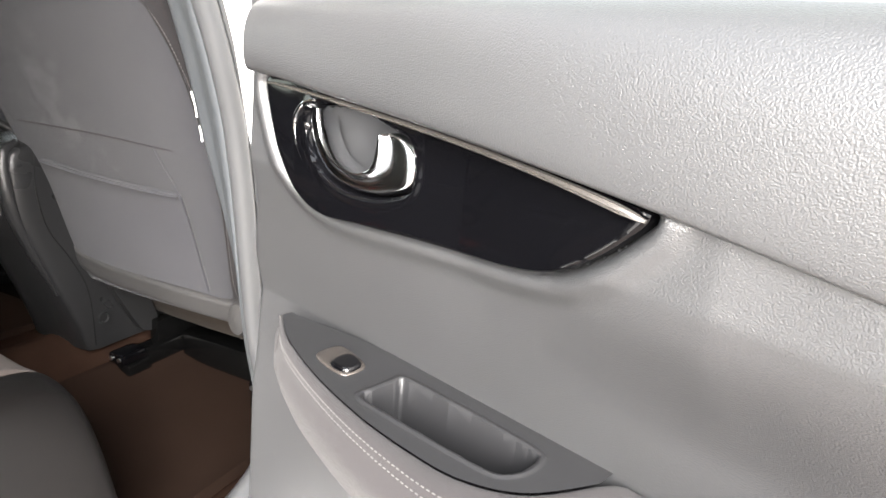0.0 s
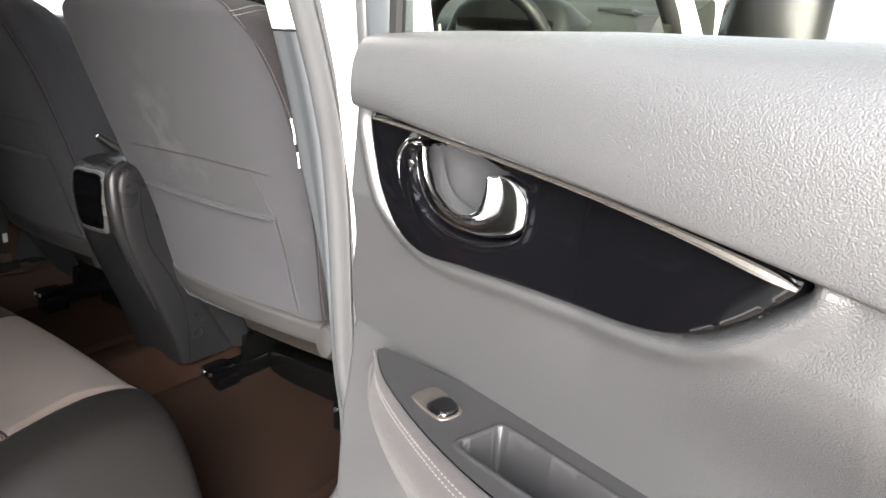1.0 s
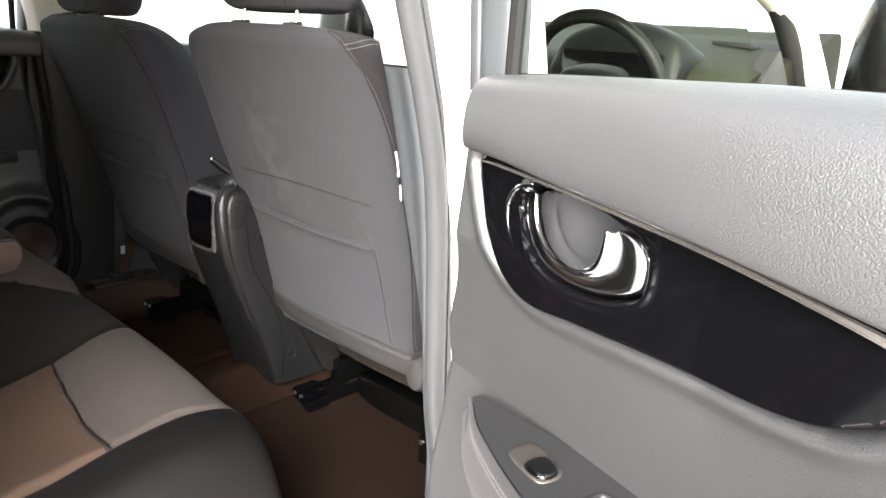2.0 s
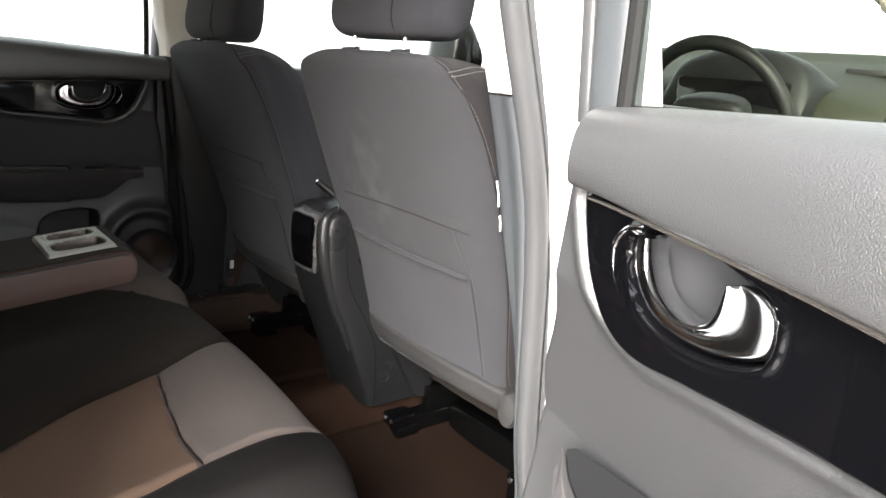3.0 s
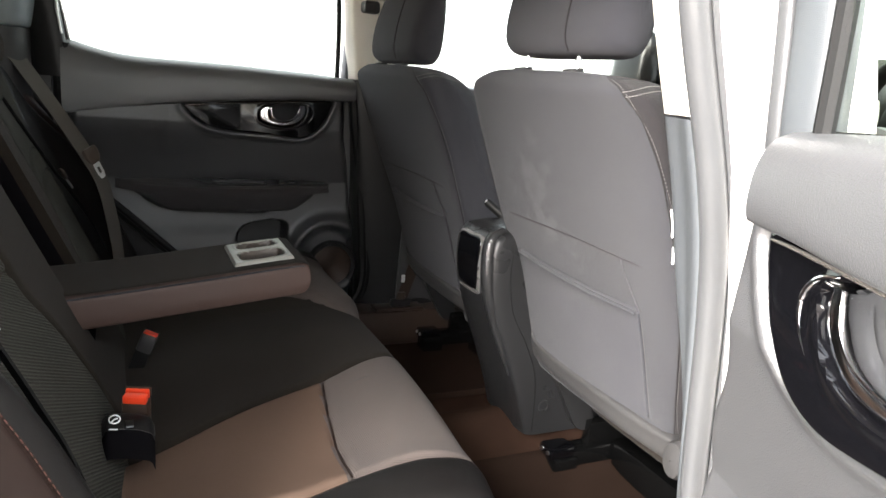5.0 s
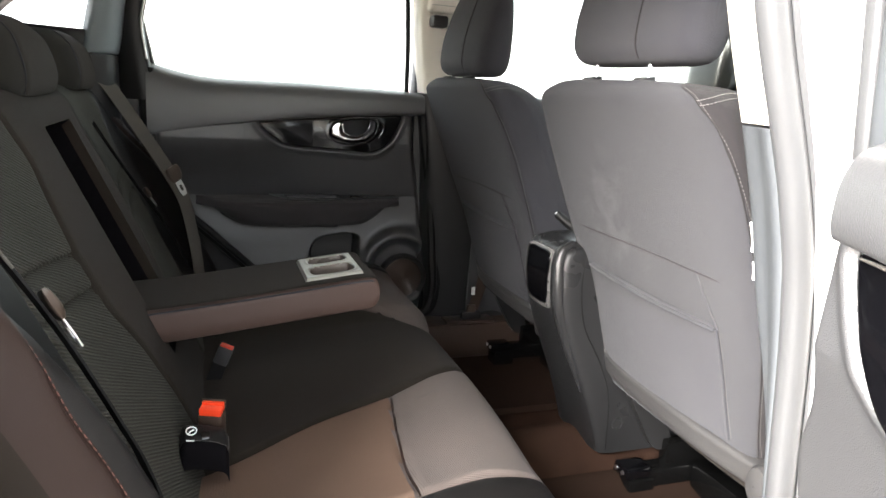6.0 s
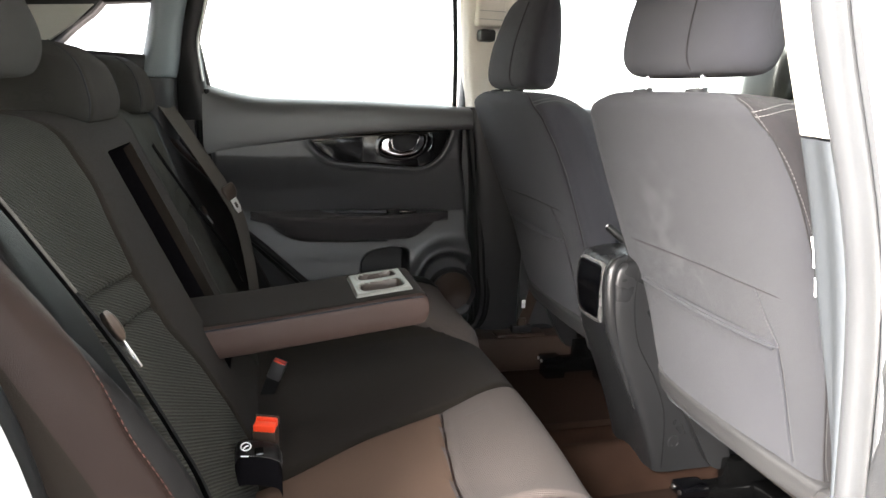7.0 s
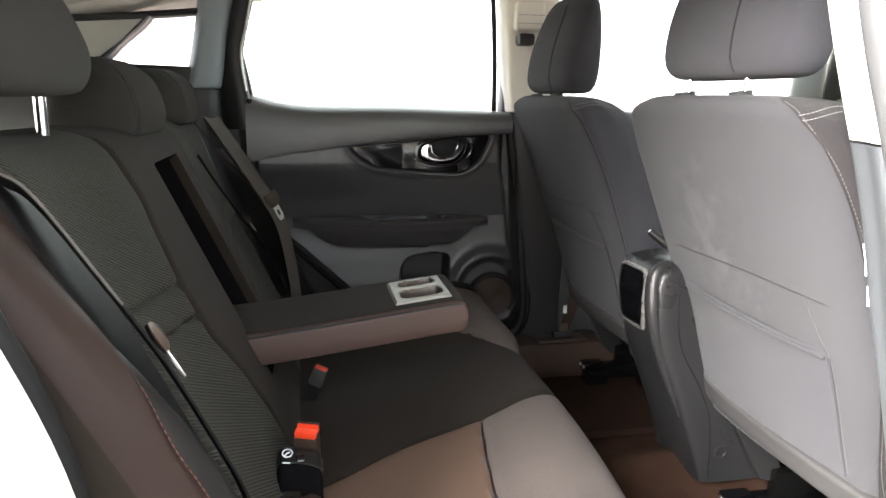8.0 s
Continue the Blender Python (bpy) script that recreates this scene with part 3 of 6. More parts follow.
def cap_line(x):
    return 1.096 + 0.035 * x - 0.11 * x * x


def sill_line(x):
    x = np.asarray(x, float)
    return np.interp(-x, [0.0, 0.1, 0.3, 0.45, 0.55, 0.60, 0.66, 0.70, 0.74], [1.157, 1.161, 1.165, 1.164, 1.163, 1.166, 1.176, 1.188, 1.204])


def front_edge(z):
    return np.interp(z, [0.45, 0.53, 0.70, 0.82, 0.90, 1.0, 1.1], [0.072, 0.070, 0.062, 0.055, 0.038, 0.010, 0.002])


def rear_edge(z):
    """Rear end of the door panel: the wheel arch cuts its lower corner."""
    z = np.asarray(z, float)
    return np.where(z > 0.86, -0.72, -0.72 + (0.86 - z) * 1.0)


def arm_out(x):
    k = glide([(0.03, 0.712), (0.06, 0.692), (0.11, 0.662), (0.18, 0.640), (0.27, 0.622), (0.36, 0.616), (0.45, 0.626), (0.53, 0.658), (0.58, 0.695), (0.61, 0.73)], 120)
    return np.interp(-x, k[:, 0], k[:, 1])


def arm_in(x):
    """Edge between the soft pad and the hard top of the armrest."""
    k = glide([(0.04, 0.716), (0.056, 0.706), (0.10, 0.6835), (0.17, 0.663), (0.24, 0.651), (0.30, 0.648), (0.35, 0.653), (0.39, 0.678), (0.42, 0.735)], 120)
    return np.interp(-x, k[:, 0], k[:, 1])


def arm_joint(x):
    return np.interp(-x, [0.04, 0.056, 0.14, 0.26, 0.43, 0.61], [0.716, 0.716, 0.733, 0.740, 0.737, 0.735])


def build_rear_door(m, label, group, speaker):
    """A rear door, modelled on the closed left side; m lays it in place."""
    FRAME.append(m)
    door = thing("rear_door", label, "car door", group)
    put = lambda base: (lambda a, b, h: (a, base - h, b))
    # inner panel with its relief
    nu, nv = 230, 190
    U, V = np.meshgrid(np.linspace(0, 1, nu), np.linspace(0, 1, nv), indexing="ij")
    zb, zt = 0.46, cap_line(-0.35)
    Z = zb + V * 0.66
    lead = front_edge(Z) + (0.0 if speaker else 0.022 * ease(0.98, 0.88, Z))
    X = lead + U * (rear_edge(Z) - lead)
    Z = np.minimum(Z, cap_line(X) + 0.012)
    D = -0.050 * np.clip((1.01 - Z) / 0.155, 0, 1.05) + 0.006 * ease(0.80, 0.70, Z)
    D = D + np.minimum(0.12 * np.maximum(0.0, -0.30 - X), 0.022) * ease(0.90, 1.0, Z) + 0.008 * ease(-0.5, -0.6, X) * ease(0.8, 0.95, Z)
    s = inside_distance(X, Z, glide(TRIM, 120, True))
    D = np.where(s < 0.002, -0.012 + np.minimum(0.12 * np.maximum(0.0, -0.30 - X), 0.022) - 0.035 * ease(0.004, -0.002, inside_distance(X, Z, glide(OPENING, 90, True))), D)
    near = (s >= 0.002) & (Z < cap_line(X))
    D = D + np.where(near, 0.0055 * np.exp(-((s - 0.010) / 0.009) ** 2) - 0.008 * np.exp(-(s / 0.004) ** 2), 0)
    r = np.hypot(X + 0.022, Z - 0.622)
    if speaker:
        D = D + 0.028 * np.exp(-((r - 0.108) / 0.020) ** 2) * ease(-0.22, -0.10, X) - 0.012 * ease(0.10, 0.07, r)
    D = D + 0.004 * ease(0.70, 0.64, Z) * ease(-0.06, -0.16, X) * ease(-0.62, -0.5, X)
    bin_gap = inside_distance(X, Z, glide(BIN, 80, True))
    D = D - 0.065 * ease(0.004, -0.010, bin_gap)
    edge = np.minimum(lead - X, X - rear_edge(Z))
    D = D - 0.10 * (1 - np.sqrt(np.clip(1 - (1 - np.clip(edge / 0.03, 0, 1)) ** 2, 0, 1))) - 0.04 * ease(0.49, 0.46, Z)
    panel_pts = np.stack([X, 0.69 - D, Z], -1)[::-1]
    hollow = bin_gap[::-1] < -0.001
    thing_part("panel", panel_pts, ~hollow, GRAIN, door, "grained charcoal plastic door panel")
    # the hollow's darker plastic stands for the shade deep in the bin
    thing_part("door_bin", panel_pts, hollow, DARK, door, "door bin hollow, darkened for its inner shade")
    # upper cap
    rows = []
    for u in np.linspace(0, 1, 90):
        x = 0.014 - 0.736 * u if speaker else -0.002 - 0.72 * u
        zc, zs = float(cap_line(x)), float(sill_line(x))
        h = zs - zc
        prof = np.array([(-0.02, zc + 0.004), (0.010, zc - 0.002), (0.026, zc), (0.031, zc + 0.006), (0.033, zc + 0.3 * h), (0.030, zc + 0.62 * h), (0.018, zc + 0.88 * h), (-0.004, zs - 0.001), (-0.03, zs), (-0.06, zs - 0.003)])
        p = glide(prof, 40)
        lean = -0.060 * np.sqrt(np.clip((p[:, 0] + 0.03) / 0.063, 0, 1)) * (0.0 if speaker else 1.0) * (1 - ease(0.0, 0.25, u))
        d = p[:, 0]
        rows.append(np.stack([x + lean, 0.69 - d, p[:, 1]], -1))
    first = rows[0].copy()
    first[:, 0] += 0.002
    first[:, 1] = 0.75
    rows = [first] + rows
    sheet("upper_cap", rows, GRAIN, door, "soft grained charcoal upper cap", flip=True, smooth=50)
    # gloss trim, a bar for its edge reflection, bezel and handle
    bez = glide(OPENING, 90, True)
    def sunk(p):
        s = inside_distance(p[:, 0], p[:, 2], bez)
        front = np.clip((0.702 - p[:, 1]) / 0.012, 0, 1)
        low, high = np.array(TRIM[12::-1]), np.array(TRIM[12:] + TRIM[:1])
        zl, zh = np.interp(p[:, 0], low[:, 0], low[:, 1]), np.interp(p[:, 0], high[:, 0], high[:, 1])
        half = np.maximum(0.5 * (zh - zl), 0.004)
        u = np.clip((p[:, 2] - 0.5 * (zl + zh)) / half, -1, 1)
        crown = half * (0.10 - 0.05 * u - 0.05 * u * u)
        p[:, 1] += front * (0.034 * ease(0.001, -0.003, s) - crown * ease(-0.004, 0.004, s) - np.minimum(0.12 * np.maximum(0.0, -0.30 - p[:, 0]), 0.022) - 0.0015 * bump(s - 0.004, 0.004))
        return p
    trim = plate("gloss_trim", TRIM, put(0.702), 0.014, GLOSS, door, "glossy black trim panel", bevel=0.004, n=200, rings=56, settle=sunk)
    # sky reflection on the bevelled edge, modelled as a thin silver bar
    tube("edge_reflection", [(x, 0.681 - 0.10 * max(0.0, -0.30 - x), z - 0.003) for x, z in [(-0.062, 1.0885), (-0.09, 1.088), (-0.16, 1.0835), (-0.23, 1.078), (-0.31, 1.0705), (-0.38, 1.0635), (-0.425, 1.0575), (-0.443, 1.0545)]], [0.001, 0.0016, 0.0019, 0.002, 0.0022, 0.0026, 0.003, 0.0012], LINE, trim, "thin bar for the reflection on the trim's top edge", n=8)
    arc = [(-0.125, 1.0775), (-0.111, 1.073), (-0.101, 1.062), (-0.100, 1.049), (-0.1065, 1.034), (-0.1265, 1.015), (-0.152, 1.0056), (-0.193, 1.0055), (-0.230, 1.010), (-0.246, 1.016)]
    tube("handle_bezel", [(x, 0.6845, z) for x, z in arc], [0.0008, 0.0016, 0.002, 0.002, 0.0019, 0.0018, 0.0018, 0.0018, 0.0016, 0.0008], CHROME, trim, "polished bezel line", n=8, steps=70)
    # concave finger bowl behind the lever
    a = np.linspace(0, 2 * np.pi, 64, endpoint=False)
    rows = [np.stack([-0.183 + 0.066 * k * np.cos(a), np.full(64, 0.716 - 0.024 * k**2.2), 1.047 + 0.038 * k * np.sin(a)], -1) for k in np.linspace(0.01, 1, 18)]
    pts = np.array(rows)
    pts = pts[:, :, [0, 2]]
    rim_in = inside_distance(pts[..., 0], pts[..., 1], bez)
    deep = np.array(rows)
    deep[..., 1] = np.where(rim_in > -0.001, 0.714, deep[..., 1])
    sheet("handle_bowl", deep, BOWL, trim, "grey concave finger bowl", close_v=True, flip=True)
    # crescent lever with a raised inner rim
    outer = glide([(-0.122, 1.071), (-0.1212, 1.057), (-0.127, 1.040), (-0.1456, 1.0218), (-0.171, 1.0135), (-0.202, 1.0132), (-0.228, 1.0185), (-0.2465, 1.027), (-0.2505, 1.039), (-0.247, 1.053), (-0.238, 1.0615), (-0.226, 1.0645)], 72)
    inner = glide([(-0.142, 1.0725), (-0.1432, 1.064), (-0.1465, 1.053), (-0.156, 1.040), (-0.172, 1.0322), (-0.190, 1.0298), (-0.203, 1.0335), (-0.2095, 1.040), (-0.2125, 1.048), (-0.2140, 1.055), (-0.2155, 1.060), (-0.217, 1.0625)], 72)
    rows = []
    for p, q in zip(outer, inner):
        rows.append([(p[0] + (q[0] - p[0]) * w, 0.694 - h, p[1] + (q[1] - p[1]) * w) for w, h in ((0.0, -0.006), (0.0, 0.004), (0.04, 0.0075), (0.12, 0.0095), (0.3, 0.0100), (0.5, 0.0102), (0.68, 0.0118), (0.78, 0.0145), (0.86, 0.0165), (0.93, 0.0165), (0.98, 0.0145), (1.0, 0.011), (0.99, 0.002), (0.9, -0.006))])
    sheet("handle_lever", rows, CHROME, trim, "chrome crescent pull lever", close_v=True, caps=True, smooth=60)
    # armrest: soft pad, hard top with pocket, switch
    rows = []
    for x in np.linspace(-0.036, -0.61, 60):
        yo, yi = float(arm_out(x)), float(arm_in(x)) if x > -0.42 else float(arm_joint(x))
        yi = max(yi, yo + 0.004)
        fall = 0.004 + 0.012 * float(ease(-0.45, -0.61, x)) + 0.012 * float(ease(-0.12, -0.04, x))
        zt = 0.850 - fall * 0.3
        zl = 0.775 + 0.055 * float(ease(-0.16, -0.04, x)) + 0.05 * float(ease(-0.47, -0.61, x))
        rows.append([(x, yi, zt - 0.02), (x, yi, zt), (x, (yi + yo) / 2, zt + 0.001), (x, yo + 0.008, zt - 0.007), (x, yo, zt - 0.022), (x, yo + 0.004, (zt + zl) / 2 - 0.004), (x, yo + 0.02, zl + 0.006), (x, yo + 0.05, zl), (x, 0.75, zl + 0.002), (x, max(yi, yo + 0.014), zl + 0.008)])
    arm = loft("armrest_pad", rows, PAD, door, "light grey cloth armrest pad", nu=80, nv=60)
    pad = glide(np.stack([glide(r, 60, True) for r in np.array(rows)]), 80)
    mid = pad.mean(1)
    for k in (14, 17):
        line = pad[6:74, k]
        away = line - mid[6:74]
        stitches("stitching", line + 0.0007 * away / np.linalg.norm(away, axis=1)[:, None], THREAD, arm, length=0.0026, gap=0.0024, r=0.0006)
    # bar added for the thin highlight along the armrest's lower edge
    lip = pad[4:76, 42] + np.array([0, -0.004, -0.001])
    tube("armrest_edge_highlight", lip[::6], 0.003, PLASTIC, arm, "thin grey bar for the highlight on the lower edge", n=8, steps=60)
    nu, nv = 260, 70
    xs = np.linspace(-0.045, -0.415, nu)
    rows = []
    pocket = glide([(-0.222, 0.672), (-0.222, 0.682), (-0.222, 0.706), (-0.222, 0.715), (-0.232, 0.7175), (-0.300, 0.719), (-0.360, 0.718), (-0.370, 0.712), (-0.372, 0.695), (-0.366, 0.680), (-0.354, 0.674), (-0.316, 0.671), (-0.27, 0.669), (-0.232, 0.668)], 120, True)
    for x in xs:
        yi, yj = float(arm_in(x)) - 0.001, float(arm_joint(x)) + 0.006
        rows.append([(x, y, 0.0) for y in np.linspace(yi, yj, nv)])
    P = np.array(rows)
    s = inside_distance(P[..., 0], P[..., 1], pocket)
    P[..., 2] = 0.8515 - 0.085 * ease(0.0, -0.004, s) + 0.0012 * np.exp(-((s - 0.003) / 0.002) ** 2)
    top = sheet("armrest_top", P, PLASTIC, door, "hard grey armrest top with deep pull pocket", smooth=55)
    ring = [(-0.139, 0.686), (-0.137, 0.709), (-0.148, 0.714), (-0.176, 0.710), (-0.188, 0.702), (-0.190, 0.684), (-0.181, 0.677), (-0.153, 0.679)]
    flat = lambda a, b, h: (a, b, 0.8505 + h)
    plate("switch_bezel", ring, flat, 0.0025, SWITCH_SILVER, top, "satin silver switch surround", bevel=0.002, n=60)
    key = [(-0.164, 0.683), (-0.162, 0.703), (-0.175, 0.706), (-0.186, 0.699), (-0.1875, 0.685), (-0.178, 0.680)]
    plate("window_switch", key, flat, 0.0065, GLOSS, top, "black window switch", bevel=0.003, n=50)
    if speaker:
        a = np.linspace(0, 2 * np.pi, 64, endpoint=False)
        rows = [np.stack([-0.010 + rr * np.cos(a), np.full(64, 0.722 - d), 0.592 + rr * np.sin(a)], -1) for rr, d in ((0.078, -0.012), (0.077, 0.004), (0.072, 0.008), (0.066, 0.004), (0.062, -0.002))]
        ring = sheet("speaker_ring", rows, DARK, door, "raised speaker surround", close_v=True, smooth=60)
        rows = [np.stack([-0.010 + rr * np.cos(a), np.full(64, 0.722 - d), 0.592 + rr * np.sin(a)], -1) for rr, d in [(0.064, -0.004)] + [(0.060 - 0.002 * k, -0.001 + 0.0015 * (k % 2) + 0.0001 * k) for k in range(29)] + [(0.001, 0.003)]]
        sheet("speaker_grille", rows, WARM_TRIM, ring, "round dark speaker grille", close_v=True, smooth=30)
    # outer skin, window frame and glass
    xs, zs = np.linspace(0.10, -0.74, 30), np.linspace(0.42, 1.14, 20)
    rows = [[(max(x, float(rear_edge(z)) - 0.05), 0.862 - 0.10 * ((z - 0.80) / 0.36) ** 2 * 0.35, z) for z in zs] for x in xs]
    skin = np.array(rows)
    back = skin.copy()
    back[..., 1] = 0.80
    sheet("outer_skin", np.concatenate([back[:1], skin, back[-1:]]), PAINT, door, "white painted outer skin", flip=True)
    zt, slim = 1.56, 0.026 if speaker else 0.050
    loft("front_frame", [[(fx, 0.735 - t, z), (fx - 0.010, 0.716 - t, z), (fx - slim + 0.005, 0.716 - t, z), (fx - slim, 0.735 - t, z), (fx - 0.02, 0.765 - t, z), (fx, 0.76 - t, z)] for fx, z, t in ((0.018, 1.12, -0.01), (0.017, 1.16, 0.0), (0.020, 1.25, 0.006), (0.020, 1.36, 0.024), (0.008, zt, 0.06))], PILLAR, door, "grey window frame", nv=36)
    loft("front_frame_seal", [[(fx + 0.016, 0.734 - t, z), (fx + 0.017, 0.720 - t, z), (fx + 0.034, 0.722 - t, z), (fx + 0.038, 0.745 - t, z), (fx + 0.016, 0.755 - t, z)] for fx, z, t in ((0.004, 1.14, -0.004), (0.003, 1.17, 0.0), (0.008, 1.25, 0.006), (0.006, 1.36, 0.024), (-0.008, zt, 0.06))], RUBBER, door, nv=20)
    loft("rear_frame", [[(fx - 0.028, 0.735 - t, z), (fx - 0.025, 0.70 - t, z), (fx + 0.02, 0.672 - t, z), (fx + 0.05, 0.675 - t, z), (fx + 0.056, 0.70 - t, z), (fx + 0.03, 0.74 - t, z)] for fx, z, t in ((-0.755, 1.10, 0.0), (-0.775, 1.24, 0.006), (-0.780, 1.29, 0.012), (-0.765, 1.36, 0.024), (-0.735, 1.47, 0.045))], DARK, door, "black window frame", nv=36)
    tube("frame_bright_line", [(-0.718, 0.668, 1.20), (-0.727, 0.66, 1.29), (-0.712, 0.648, 1.36), (-0.684, 0.627, 1.47)], 0.003, SATIN, door, n=6)
    tri = [(-0.765, 1.15), (-0.697, 1.165), (-0.724, 1.295), (-0.745, 1.295)]
    part("corner_pane", [(x, y, z) for y in (0.698, 0.708) for x, z in tri], [(0, 1, 2, 3), (7, 6, 5, 4), (1, 0, 4, 5), (2, 1, 5, 6), (3, 2, 6, 7), (0, 3, 7, 4)], DARK, door, "black corner panel", 0)
    tube("corner_line", [(-0.699, 0.697, 1.170), (-0.711, 0.697, 1.232), (-0.724, 0.697, 1.294)], 0.0022, SATIN, door, n=6, steps=8)
    loft("top_frame", [[(x, 0.66, z), (x, 0.632, z + 0.004), (x, 0.628, z + 0.03), (x, 0.66, z + 0.04), (x, 0.69, z + 0.02)] for x, z in ((-0.01, 1.54), (-0.3, 1.535), (-0.55, 1.50), (-0.74, 1.44))], DARK, door, nv=24)
    tube("window_seal", [(x, 0.717, float(sill_line(x)) - 0.004) for x in np.linspace(-0.045, -0.70, 12)], 0.005, BLACK_RUBBER, door, "black glass seal", n=8)
    tube("glass_channel", [(-slim - 0.004, 0.708, 1.15), (-slim - 0.010, 0.696, 1.30), (-slim - 0.032, 0.656, 1.48)], 0.007, BLACK_RUBBER, door, n=8)
    rows = [[(x + 0.04 * (z - 1.12) * -0.6, 0.722 - 0.17 * (z - 1.12), z) for z in np.linspace(1.12, 1.54, 6)] for x in np.linspace(0.005 - slim, -0.735, 10)]
    pane = sheet("window_glass", rows, GLASS, door, "clear side glass")
    pane.visible_shadow = False
    FRAME.pop()
    return door


SIDE = Matrix.Identity(4)
OPEN = Matrix.Translation((-0.827, -0.670, 0)) @ pose(0, 0, 0, 0, 0, 72.3) @ Matrix.Diagonal((1, -1, 1, 1))
build_rear_door(SIDE, "closed charcoal rear door with black gloss trim and chrome handle", "rear doors of the car", True)
build_rear_door(OPEN, "wide open charcoal rear door with black gloss trim and chrome handle", "rear doors of the car", False)


def build_front_door(m, label):
    FRAME.append(m)
    door = thing("front_door", label, "car door", "front doors of the car")
    loft("panel", [[(x, 0.70, 0.46), (x, 0.685, 0.80), (x, 0.68, 1.05), (x, 0.685, 1.145), (x, 0.71, 1.165), (x, 0.76, 1.16), (x, 0.82, 1.10), (x, 0.84, 0.8), (x, 0.80, 0.46)] for x in (0.20, 0.5, 0.9, 1.55)], GRAIN, door, "charcoal door panel", nv=50)
    tube("pillar_frame", [(1.68, 0.73, 1.14), (1.53, 0.71, 1.30), (1.36, 0.67, 1.44), (1.05, 0.62, 1.52)], 0.028, DARK, door, n=10)
    rows = [[(x - 0.6 * (z - 1.12) * (x / 1.3), 0.735 - 0.22 * (z - 1.12), z) for z in np.linspace(1.13, 1.46, 6)] for x in np.linspace(0.20, 1.30, 8)]
    pane = sheet("window_glass", rows, TINTED, door, "clear side glass")
    pane.visible_shadow = False
    mirror = ((0.90, ((1.28, 1.20), (1.34, 1.19), (1.38, 1.28), (1.32, 1.36))), (0.95, ((1.25, 1.15), (1.36, 1.15), (1.40, 1.30), (1.28, 1.45))), (1.08, ((1.25, 1.15), (1.35, 1.16), (1.38, 1.32), (1.28, 1.46))), (1.15, ((1.28, 1.20), (1.32, 1.20), (1.33, 1.31), (1.30, 1.38))))
    loft("mirror_housing", [[(x, y, z) for x, z in ring] for y, ring in mirror], IRON, door, "black door mirror", nv=28)
    loft("mirror_sail", [[(1.20, y, 1.155), (1.52, y, 1.155), (1.36, y, 1.28), (1.31, y, 1.28)] for y in (0.69, 0.70, 0.71, 0.73)], DARK, door, nv=24)
    FRAME.pop()
    return door


build_front_door(SIDE, "closed charcoal front door beside the passenger seat")
build_front_door(Matrix.Translation((0, 0.0, 0)) @ Matrix.Diagonal((1, -1, 1, 1)), "closed charcoal front door beside the steering wheel")


# ---------- front seats ----------
def back_x(z):
    return np.interp(z, [0.58, 0.62, 0.82, 1.0, 1.18, 1.30], [0.215, 0.205, 0.148, 0.075, 0.002, -0.03])


SEAM_Z, SEAM_Y = (0.60, 0.66, 0.80, 0.93, 1.047, 1.10, 1.141, 1.165, 1.185, 1.20), (0.215, 0.228, 0.252, 0.266, 0.270, 0.262, 0.250, 0.234, 0.208, 0.17)


